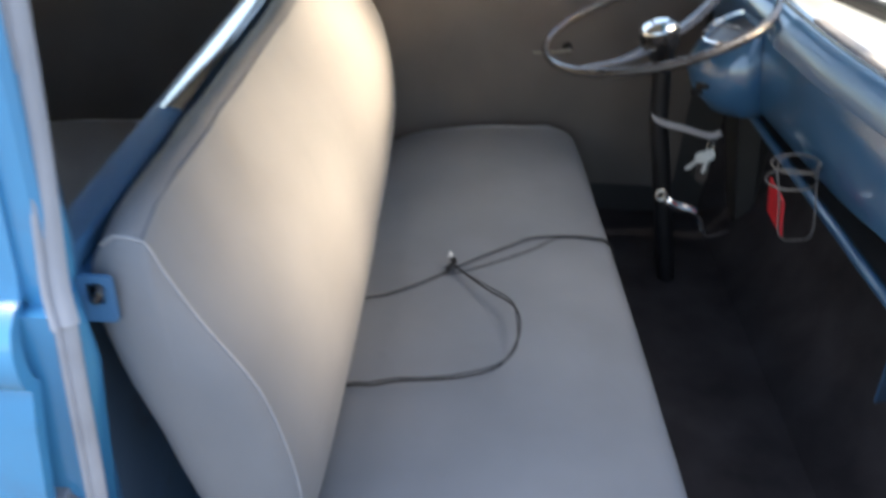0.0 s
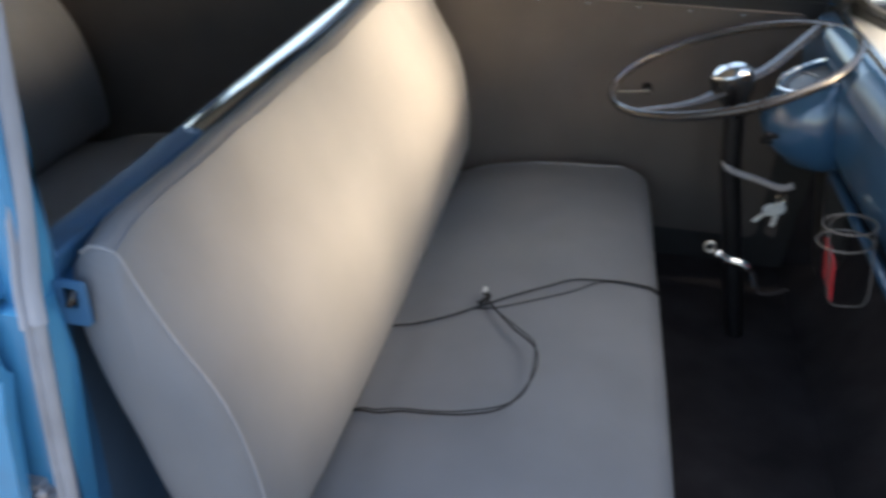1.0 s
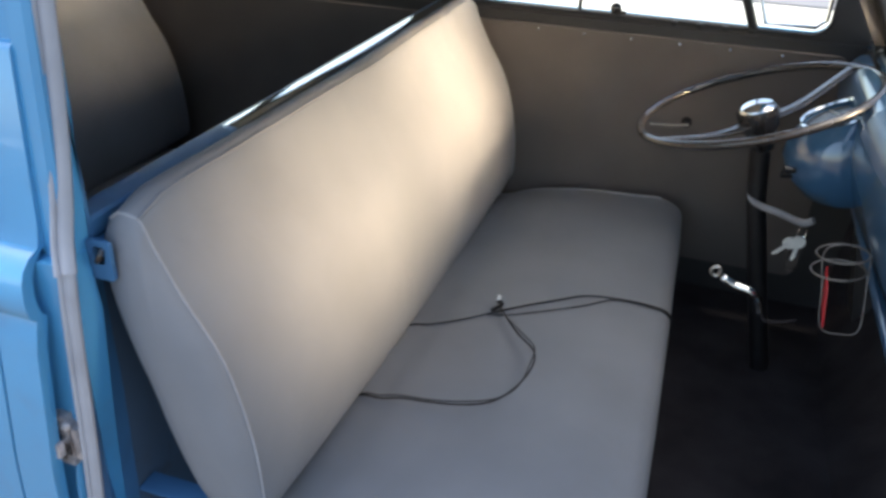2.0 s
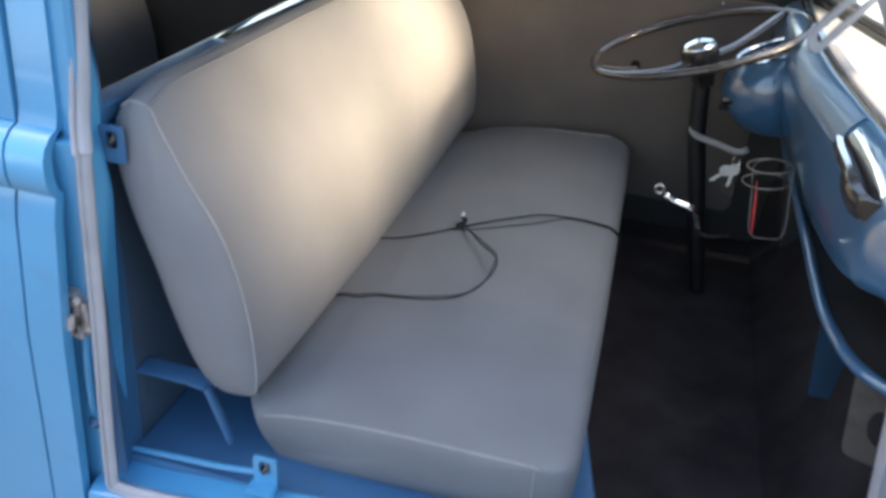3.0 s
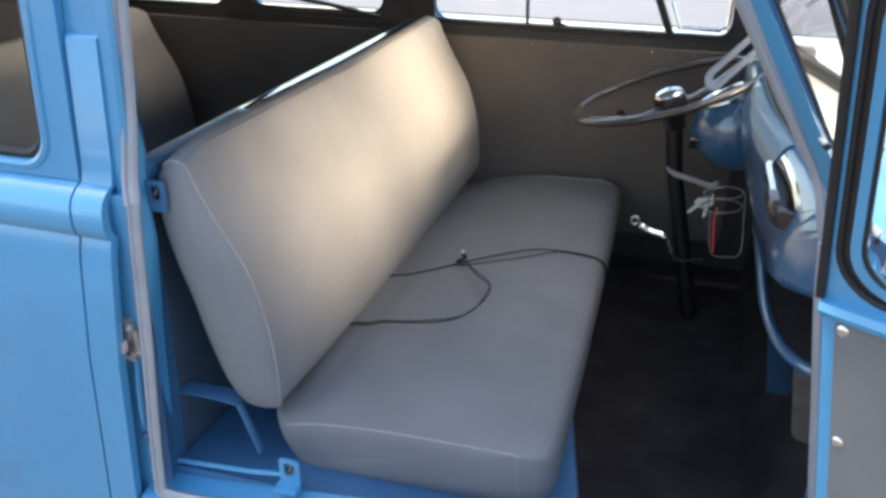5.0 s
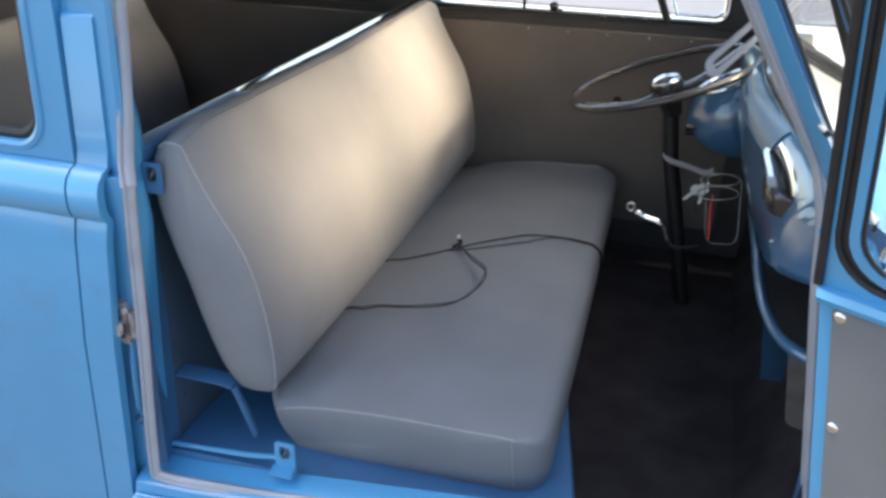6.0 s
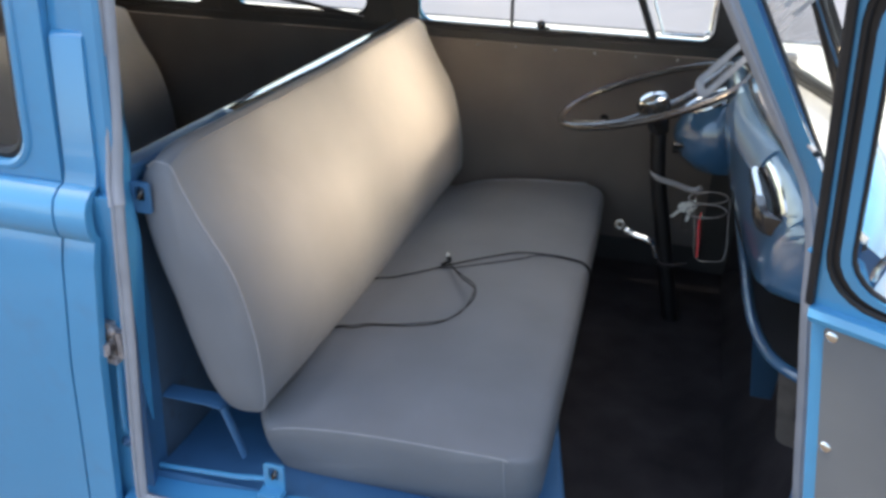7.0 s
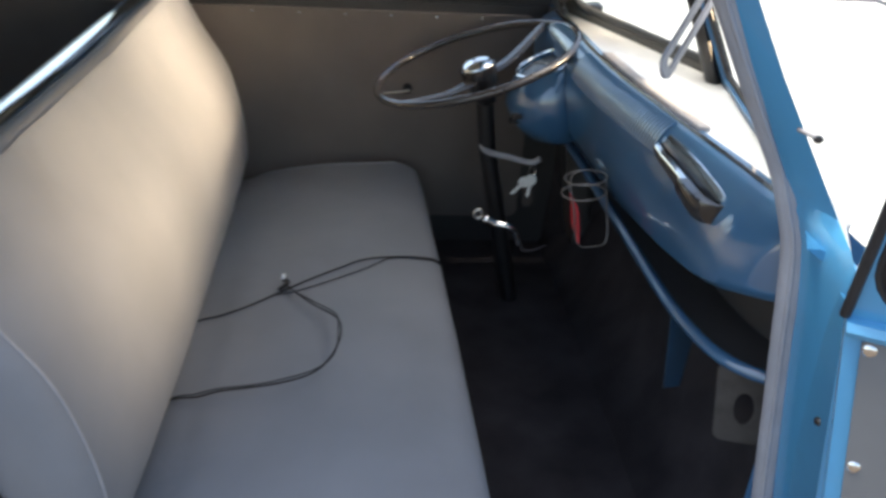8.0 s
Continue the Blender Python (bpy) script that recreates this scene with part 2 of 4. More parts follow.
# ---------------------------------------------------------------- ground and distance
def flat_sheet(x0, x1, y0, y1, z, nx, ny, rise=0.0):
    bm = bmesh.new()
    g = [[bm.verts.new((x0 + (x1 - x0) * i / nx, y0 + (y1 - y0) * j / ny, z + rise * noise.noise((i * 0.7, j * 0.7, 3)))) for j in range(ny + 1)] for i in range(nx + 1)]
    for i in range(nx):
        for j in range(ny):
            bm.faces.new((g[i][j], g[i + 1][j], g[i + 1][j + 1], g[i][j + 1]))
    return bm


tagged(part("ground", flat_sheet(-900, 900, -900, 900, 0, 4, 4), CONCRETE), "pale sunlit concrete ground round the van", "ground", kind="structure")
EARTH = mat("brown_earth", (0.110, 0.084, 0.062), 0.95, var=0.3, scale=1.2, grain=0.6, grain_scale=30, dirt=(0.145, 0.115, 0.088), dirt_amount=0.5)
tagged(part("yard", box(-60, 60, -60.0, 1.2, -0.2, 0.012, 0.005), EARTH), "bare brown earth beside the van", "ground", kind="structure")
tagged(part("road", box(-300, 300, 8.4, 22, -0.2, 0.02, 0.01), ASPHALT), "worn grey asphalt road beyond the concrete", "road", kind="structure")

# ---------------------------------------------------------------- the van's shell
van = thing("van", "sky-blue painted vintage van with its passenger door open", "van", at=(0.0, 0.84, 0.0))
MID = 0.84                                     # the van's middle line


def lean(z):
    """The rear edge of the door opening creeps back towards the ground."""
    return float(np.interp(z, [0.18, 0.44, 0.64, 0.85, 1.10, 1.2], [-0.07, -0.052, -0.033, -0.0175, 0.008, 0.0]))


SIDE = [(0.004, 1.212), (-0.012, 1.206), (-0.028, 1.192), (-0.037, 1.175), (-0.041, 1.155), (-0.042, 1.139), (-0.039, 1.125), (-0.031, 1.116),
        (-0.036, 1.104), (-0.042, 1.07), (-0.050, 0.85), (-0.050, 0.60), (-0.048, 0.40), (-0.044, 0.28), (-0.028, 0.18)]


def side_skin(x0, x1, steps=6, top=None, thick=0.02):
    prof = (top or []) + SIDE
    loop_ = prof + [(y + thick, z) for y, z in reversed(prof)]
    return loft([[(x0 + (x1 - x0) * i / steps + lean(z), y, z) for y, z in loop_] for i in range(steps + 1)])


part("lower_side_panel", side_skin(-2.9, -0.275), PAINT, van)
UP = [(0.045, 1.484), (0.037, 1.479), (0.033, 1.472), (0.012, 1.24)]
part("pillar_cover", side_skin(-0.270, -0.203, 2, UP), PAINT, van)
part("pillar", loft([[(x, y + (z - 1.2) * 0.08, z) for x, y in ((-0.2735, 0.022), (-0.183, 0.022), (-0.183, 0.075), (-0.2735, 0.075))] for z in (1.19, 1.5, 1.9)]), PAINT, van)


def near_place(u, v, w):
    return Vector((u, 0.004 + (v - 1.215) * 0.08 + w, v))


part("upper_side_panel", ring_panel(round_rect(-2.9, -0.275, 1.2135, 1.88, 0.002), round_rect(-1.30, -0.338, 1.232, 1.64, 0.06), near_place, 0.03), PAINT, van)
part("window_rim", tube([near_place(u, v, 0.004) for u, v in round_rect(-1.30, -0.338, 1.232, 1.64, 0.06, 8)], 0.011, 8, True), PAINT, van)
part("window_rubber", tube([near_place(u, v, 0.018) for u, v in round_rect(-1.285, -0.354, 1.249, 1.625, 0.05, 8)], 0.013, 8, True), RUBBER, van)
pane = part("pane", slab(round_rect(-1.285, -0.354, 1.249, 1.625, 0.05), lambda u, v, w: near_place(u, v, 0.018 + w), 0.004), GLASS, van, smooth=False)
pane.visible_shadow = False
# rear door of the side: joint line and jamb
part("door_jamb", loft([[(x + lean(z), y + (max(z - 1.2, 0) * 0.08), z) for x, y in ((-0.262, -0.004), (-0.172, -0.004), (-0.166, 0.0), (-0.166, 0.05), (-0.262, 0.05))] for z in (0.44, 0.64, 0.85, 1.10, 1.196)]), PAINT, van)
part("door_jamb", loft([[(x, y + (z - 1.2) * 0.08, z) for x, y in ((-0.203, 0.016), (-0.176, 0.014), (-0.168, 0.020), (-0.168, 0.06), (-0.203, 0.06))] for z in (1.19, 1.5, 1.85)]), PAINT, van)
part("striker", join(box(-0.250, -0.188, -0.020, -0.002, 0.840, 0.934, 0.018, 3), box(-0.232, -0.197, -0.040, -0.016, 0.858, 0.908, 0.012), disc_dome((-0.205, -0.020, 0.920), (0, -1, 0.2), 0.009, 0.007), disc_dome((-0.226, -0.020, 0.852), (0, -1, 0.1), 0.007, 0.005)), RUSTY, van, "worn rusty steel striker plate")
part("jamb_rib", tube(smooth_path([(-0.214, -0.004, 0.84), (-0.216, -0.012, 0.78), (-0.222, -0.012, 0.69), (-0.226, -0.004, 0.655)]), 0.007, 8), PAINT, van)
part("bump_stop", join(disc_dome((-0.230, -0.004, 0.632), (0, -1, 0), 0.013, 0.010), disc_dome((-0.230, -0.012, 0.632), (0, -1, 0), 0.006, 0.006)), PAINT_SHADED, van)

# pale rubber seal round the opening
seal_top = smooth_path([(-0.156, 0.085, 1.80), (-0.166, 0.058, 1.45), (-0.170, 0.036, 1.29), (-0.168, 0.018, 1.225), (-0.160, 0.004, 1.182)])
part("door_seal", join(tube(seal_top, 0.0145, 10, flat=0.7, up=(0, 1, 0)), tube([(p.x - 0.006, p.y - 0.012, p.z) for p in seal_top], 0.0045, 8)), SEAL, van, "pale grey rubber door seal")
seal_low = smooth_path([(-0.163, 0.010, 1.20), (-0.164, -0.002, 1.10), (-0.173, -0.014, 0.88), (-0.186, -0.022, 0.69), (-0.194, -0.026, 0.56), (-0.194, -0.028, 0.518), (-0.176, -0.028, 0.507), (-0.10, -0.026, 0.508), (0.10, -0.022, 0.526), (0.24, -0.020, 0.545), (0.60, -0.018, 0.598), (0.80, -0.018, 0.628)], 8)
part("door_seal", join(tube(seal_low, 0.0135, 10, flat=0.7, up=(0.2, 1, 0)), tube([(p.x - 0.004, p.y - 0.010, p.z - 0.003) for p in seal_low], 0.004, 8)), SEAL, van, "pale grey rubber door seal")

# sill, seat pedestal and partition
sill = []
for x in (-0.24, -0.1, 0.2, 0.5, 0.7, 1.04):
    k, low = 0.14 * max(0, x + 0.16), 0.072 * (x + 0.16)           # the outer step falls behind the inner one
    sill.append([(x, y, z + (k if y > -0.05 else low)) for y, z in ((0.0325, 0.51), (-0.03, 0.498), (-0.046, 0.490), (-0.052, 0.470), (-0.078, 0.462), (-0.086, 0.445), (-0.084, 0.30), (-0.05, 0.16), (0.0325, 0.16))])
sill_part = part("sill", loft(sill), PAINT, van)
for y, z in ((-0.060, 0.4715), (-0.074, 0.4625)):
    part("tread_rib", tube([(x, y, z + 0.072 * (x + 0.16)) for x in (-0.232, -0.1, 0.2, 0.5, 0.8)], 0.0042, 8), PAINT, sill_part)
ped = []
for i in range(13):
    y = 0.034 + 1.55 * i / 12
    fx = 0.628 - 0.037 * (y - 0.1) + 0.080 * max(0.0, 1 - (y - 0.034) / 0.42)
    ped.append([(x, y, z) for x, z in ((-0.20, 0.36), (fx - 0.02, 0.36), (fx - 0.006, 0.54), (fx + 0.004, 0.572), (fx - 0.002, 0.582), (fx - 0.03, 0.583), (0.56, 0.562), (0.30, 0.550), (0.10, 0.545), (-0.20, 0.530))])
part("seat_pedestal", loft(ped), PAINT_SHADED, van)
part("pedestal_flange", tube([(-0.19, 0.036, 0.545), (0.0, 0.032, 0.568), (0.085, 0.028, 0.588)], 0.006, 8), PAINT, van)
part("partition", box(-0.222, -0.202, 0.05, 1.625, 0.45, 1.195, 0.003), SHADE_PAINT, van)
part("partition_flange", loft([[(-0.222, y, 1.19), (-0.160, y, 1.185), (-0.158, y, 1.192), (-0.222, y, 1.200)] for y in (0.07, 0.8, 1.62)]), PAINT_SHADED, van)
part("partition_rail", loft([[(x, y, z) for x, z in ((-0.214, 1.196), (-0.214, 1.230), (-0.210, 1.235), (-0.190, 1.237), (-0.170, 1.235), (-0.166, 1.230), (-0.168, 1.215), (-0.176, 1.198))] for y in (0.07, 0.45, 0.84, 1.24, 1.62)]), PAINT_SHADED, van, "glossy blue top rail of the partition")
# Chrome strip added to give the painted rail its window reflections.
strip = []
for i in range(25):
    y = 0.44 + 1.17 * i / 24
    strip.append([(x, y, z + 0.0005 * noise.noise((y * 9, 0, 1))) for x, z in ((-0.197, 1.234), (-0.196, 1.2395), (-0.190, 1.2408), (-0.178, 1.2412), (-0.168, 1.2404), (-0.165, 1.2385), (-0.165, 1.232))])
part("rail_sheen", loft(strip), CHROME, van, "chrome strip added for the sheen on the partition rail")
part("inner_post", loft([[(x - (x + 0.204) * math.sin(q), 0.006 + 0.14 * (1 - math.cos(q)), z) for q in (math.pi / 2 * k / 8 for k in range(9))] + [(-0.215, 0.146, z), (-0.215, 0.006, z)] for x, z in ((-0.190, 0.50), (-0.180, 0.70), (-0.168, 0.90), (-0.160, 1.17))]), PAINT_SHADED, van)
part("inner_post", box(-0.20, -0.168, 0.062, 0.074, 1.17, 1.80, 0.003), PAINT_SHADED, van)
part("strap", join(loft([[(x, 0.088, z), (x, 0.094, z + 0.003), (x, 0.130, z + 0.003), (x, 0.130, z - 0.003), (x, 0.088, z - 0.003)] for x, z in ((-0.20, 0.692), (-0.10, 0.694), (-0.060, 0.690), (-0.050, 0.680))]), tube([(-0.054, 0.095, 0.692), (-0.012, 0.095, 0.570)], 0.012, 8, flat=0.45, up=(1, 0, 0))), PAINT_SHADED, van, "bent blue steel strap behind the seat")


def clip_bracket(x, y, z, w, h):
    """A small folded plate with a dark hook in it."""
    outer = round_rect(x - w / 2, x + w / 2, z - h / 2, z + h / 2, 0.006, 4)
    inner = round_rect(x - w * 0.26, x + w * 0.22, z - h * 0.10, z + h * 0.36, 0.006, 4)
    clip = part("seat_clip", ring_panel(outer, inner, lambda u, v, q: Vector((u, y + q, v)), 0.006), PAINT_SHADED if z > 1 else PAINT, van)
    part("hook", tube(smooth_path([(x - 0.008, y + 0.012, z - 0.004), (x, y - 0.006, z + 0.002), (x + 0.007, y - 0.004, z + 0.014), (x + 0.002, y + 0.010, z + 0.022)]), 0.0045, 8), BAKELITE, clip)
    return clip


clip_bracket(-0.147, 0.052, 1.180, 0.040, 0.062)
clip_bracket(0.099, 0.020, 0.602, 0.046, 0.062)
clip_bracket(0.630, 0.030, 0.598, 0.040, 0.062)
part("clip_foot", box(0.070, 0.124, -0.006, 0.026, 0.563, 0.573, 0.003), PAINT, van)

# floor, cargo space, roof
part("cab_floor", join(box(0.55, 1.30, 0.04, 1.66, 0.36, 0.42, 0.004), loft([[(1.02, y, 0.40), (1.30, y, 0.40), (1.34, y, 1.0), (1.26, y, 1.0), (1.12, y, 0.55), (1.02, y, 0.425)] for y in (0.06, 1.64)])), MAT_BLACK, van, "black rubber floor mat")
part("cargo_floor", box(-2.9, -0.22, 0.0, 1.70, 0.46, 0.50, 0.004), MAT_BLACK, van)
part("roof", loft([[(x, MID + (y - MID) * (1 - 0.04 * (k > 2)), z) for k, (y, z) in enumerate(((0.06, 1.76), (0.05, 1.80), (0.10, 1.87), (0.4, 1.925), (1.28, 1.925), (1.58, 1.87), (1.63, 1.80), (1.62, 1.76), (1.55, 1.84), (1.28, 1.90), (0.4, 1.90), (0.13, 1.84)))] for x in (-2.9, -1.5, 0.0, 0.70)]), HEADLINER, van)
ROOF_SECTION = ((0.018, 1.755), (0.016, 1.80), (0.090, 1.880), (0.40, 1.940), (1.28, 1.940), (1.59, 1.880), (1.664, 1.80), (1.662, 1.755))
part("roof_skin", loft([[(x, MID + (y - MID) * (1 - 0.02 * (x > 0.5)), z + dz) for y, z in ROOF_SECTION] + [(x, MID + (y - MID) * 0.992, z - 0.006) for y, z in reversed(ROOF_SECTION)] for x, dz in ((-2.96, -0.04), (-2.9, 0.0), (-1.5, 0.008), (0.0, 0.004), (0.72, -0.012))]), PAINT, van, "sky-blue painted roof")
part("far_skin", box(-2.92, 1.0, 1.702, 1.716, 0.30, 1.214, 0.004), PAINT, van)
part("rear_skin", box(-2.956, -2.934, -0.04, 1.716, 0.30, 1.86, 0.006), PAINT, van)
part("rear_wall", box(-2.93, -2.9, 0.0, 1.70, 0.4, 1.9, 0.004), DEEP_SHADE, van)


# far side: card, sheet metal, windows
def far_place(u, v, w):
    return Vector((u, 1.655 - (v - 1.2) * 0.06 + w, v))


# The dark base of these far panels carries the shade beyond the card.
part("far_lower_panel", box(-2.9, 1.13, 1.648, 1.70, 0.38, 1.216, 0.003), DEEP_SHADE, van)
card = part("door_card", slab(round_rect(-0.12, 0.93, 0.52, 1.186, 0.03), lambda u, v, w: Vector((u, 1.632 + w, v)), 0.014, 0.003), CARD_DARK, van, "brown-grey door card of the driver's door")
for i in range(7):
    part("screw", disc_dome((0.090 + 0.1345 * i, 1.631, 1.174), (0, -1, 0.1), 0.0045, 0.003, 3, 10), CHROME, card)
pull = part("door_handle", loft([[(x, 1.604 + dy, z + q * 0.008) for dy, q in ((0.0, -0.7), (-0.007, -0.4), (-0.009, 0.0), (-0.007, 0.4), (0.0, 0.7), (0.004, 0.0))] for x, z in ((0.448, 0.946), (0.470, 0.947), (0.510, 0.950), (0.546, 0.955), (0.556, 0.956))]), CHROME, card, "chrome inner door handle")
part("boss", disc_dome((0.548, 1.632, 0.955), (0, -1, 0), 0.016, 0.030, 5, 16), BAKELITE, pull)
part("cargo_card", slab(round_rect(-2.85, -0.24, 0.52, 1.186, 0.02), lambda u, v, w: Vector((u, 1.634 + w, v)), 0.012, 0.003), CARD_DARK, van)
part("far_upper_panel", ring_panel(round_rect(-0.225, 0.985, 1.217, 1.82, 0.003), round_rect(-0.142, 0.872, 1.226, 1.64, [0.01, 0.05, 0.05, 0.03]), far_place, 0.035), DEEP_SHADE, van)
part("far_upper_panel", ring_panel(round_rect(-0.925, -0.228, 1.217, 1.82, 0.003), round_rect(-0.870, -0.322, 1.234, 1.64, 0.05), far_place, 0.035), DEEP_SHADE, van)
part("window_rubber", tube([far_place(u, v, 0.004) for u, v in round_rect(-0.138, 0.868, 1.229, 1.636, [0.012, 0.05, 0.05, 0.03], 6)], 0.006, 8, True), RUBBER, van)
part("far_upper_panel", ring_panel(round_rect(-2.9, -0.928, 1.217, 1.82, 0.003), round_rect(-1.62, -0.985, 1.238, 1.64, 0.05), far_place, 0.035), DEEP_SHADE, van)
part("window_stay", tube(smooth_path([far_place(u, v, -0.012) for u, v in ((-0.77, 1.45), (-0.745, 1.345), (-0.715, 1.292), (-0.65, 1.278), (-0.563, 1.268), (-0.45, 1.250), (-0.335, 1.229))], 6), 0.008, 8), RUBBER, van, "curved dark stay across the rear side window")
part("window_rubber", tube([far_place(u, v, 0.012) for u, v in round_rect(-0.865, -0.327, 1.239, 1.635, 0.05, 6)], 0.007, 8, True), RUBBER, van)
for u0, u1, v0, v1 in ((-0.225, 0.93, -0.142, 0.872), (-0.925, -0.228, -0.870, -0.322), (-2.9, -0.928, -1.62, -0.985)):
    part("far_skin", ring_panel(round_rect(u0, u1, 1.217, 1.80, 0.003), round_rect(v0, v1, 1.230, 1.64, 0.05), lambda u, v, w: far_place(u, v, 0.046 + w), 0.012), PAINT, van)
slider = part("sliding_window", join(tube([far_place(0.200, 1.228, 0.006), far_place(0.200, 1.64, 0.006)], 0.006, 8), tube([far_place(-0.14, 1.231, 0.012), far_place(0.66, 1.231, 0.012)], 0.006, 8)), RUBBER, van)
part("latch", join(tube([far_place(0.305, 1.236, -0.004), far_place(0.305, 1.262, -0.004)], 0.009, 10), disc_dome(far_place(0.305, 1.252, -0.010), (0, -1, 0), 0.016, 0.010), box(0.292, 0.334, 1.642, 1.652, 1.236, 1.246, 0.002)), BAKELITE, slider, "black window latch")
for i in range(4):
    part("clip", box(0.46 + 0.068 * i, 0.478 + 0.068 * i, 1.640, 1.654, 1.219, 1.233, 0.003), RUBBER, slider)
vent = part("vent_window", tube([far_place(0.680, 1.222, 0.008), far_place(0.615, 1.378, 0.008), far_place(0.52, 1.64, 0.008)], 0.013, 10), RUBBER, van)
part("vent_frame", tube([far_place(u, v, 0.010) for u, v in ((0.705, 1.248), (0.83, 1.250), (0.852, 1.27), (0.855, 1.38), (0.80, 1.60), (0.57, 1.60))], 0.006, 8, True), CHROME, vent)
for lo, hi in ((-0.138, 0.868), (-0.865, -0.327), (-1.615, -0.99)):
    g = part("pane", slab(round_rect(lo, hi, 1.232, 1.634, 0.03), lambda u, v, w: far_place(u, v, 0.014 + w), 0.004), GLASS, van, smooth=False)
    g.visible_shadow = False

# ---------------------------------------------------------------- front: pillars, windscreen, nose
# height; the seal's edge; the outer edge; the windscreen's edge
PILLAR = [(0.45, (1.172, 0.195), (1.175, 0.05), (1.25, 0.21)), (0.85, (1.098, 0.182), (1.105, 0.05), (1.19, 0.20)), (1.0, (1.072, 0.174), (1.078, 0.05), (1.17, 0.20)),
          (1.20, (1.042, 0.182), (1.040, 0.022), (1.09, 0.14)), (1.235, (1.034, 0.197), (1.042, 0.034), (1.085, 0.13)), (1.252, (1.028, 0.205), (1.046, 0.062), (1.085, 0.15)), (1.27, (1.022, 0.212), (1.052, 0.116), (1.085, 0.21)),
          (1.34, (0.982, 0.225), (1.017, 0.148), (1.022, 0.215)), (1.45, (0.916, 0.220), (0.952, 0.170), (0.954, 0.220)), (1.57, (0.845, 0.212), (0.884, 0.182), (0.886, 0.225)), (1.82, (0.698, 0.200), (0.738, 0.185), (0.740, 0.215))]


def pillar_loft(flip):
    rings = []
    for z, a, b, c in PILLAR:
        a, b, c = (Vector((*q, z)) for q in (a, b, c))
        ring = [a, a.lerp(b, 0.5) + Vector((-0.003, -0.004, 0)), b.lerp(a, 0.12), b, b.lerp(c, 0.15), c, c + Vector((-0.03, 0.02, 0)), a + Vector((0.0, 0.03, 0))]
        if flip:
            ring = [Vector((q.x - 0.075, 2 * MID - q.y, q.z)) for q in ring]
        rings.append(ring)
    return loft(rings)


part("front_pillar", pillar_loft(False), PAINT, van)
# Far pillar repeats the near one, its shade painted as near-black.
part("front_pillar", pillar_loft(True), DEEP_SHADE, van)
hp_rings = []
for z, x0, y0, x1, yn in ((0.40, 1.180, 0.19, 1.150, 0.012), (0.85, 1.098, 0.172, 1.084, 0.012), (1.0, 1.074, 0.162, 1.060, 0.012), (1.16, 1.052, 0.150, 1.034, 0.012), (1.20, 1.046, 0.155, 1.031, 0.020)):
    hp_rings.append([(x0, y0, z), (x0 + 0.004, y0 - 0.03, z), (x1 + 0.010, yn + 0.035, z), (x1 + 0.002, yn, z), (x1 + 0.016, yn - 0.012, z), (x1 + 0.05, yn - 0.006, z), (x0 + 0.06, y0, z)])
part("hinge_pillar", loft(hp_rings), PAINT, van)
pil = smooth_path([(1.163, 0.176, 0.45), (1.116, 0.172, 0.69), (1.079, 0.169, 0.92), (1.057, 0.166, 1.05), (1.046, 0.165, 1.12), (1.037, 0.176, 1.20), (1.025, 0.202, 1.26), (1.010, 0.218, 1.305), (0.981, 0.220, 1.355), (0.924, 0.216, 1.45), (0.853, 0.208, 1.57), (0.70, 0.19, 1.83)], 8)
part("door_seal", join(tube(pil, 0.018, 10, flat=0.7, up=(0.6, 1, 0)), tube([(p.x - 0.006, p.y - 0.011, p.z) for p in pil], 0.004, 8)), SEAL, van, "pale grey rubber door seal")
part("pillar_bolt", disc_dome((1.070, 0.045, 0.985), (-0.9, -0.4, 0), 0.007, 0.004, 3, 12), BAKELITE, van)

CENTRE_LOW, CENTRE_TOP = Vector((1.175, MID, 1.25)), Vector((0.938, MID, 1.70))


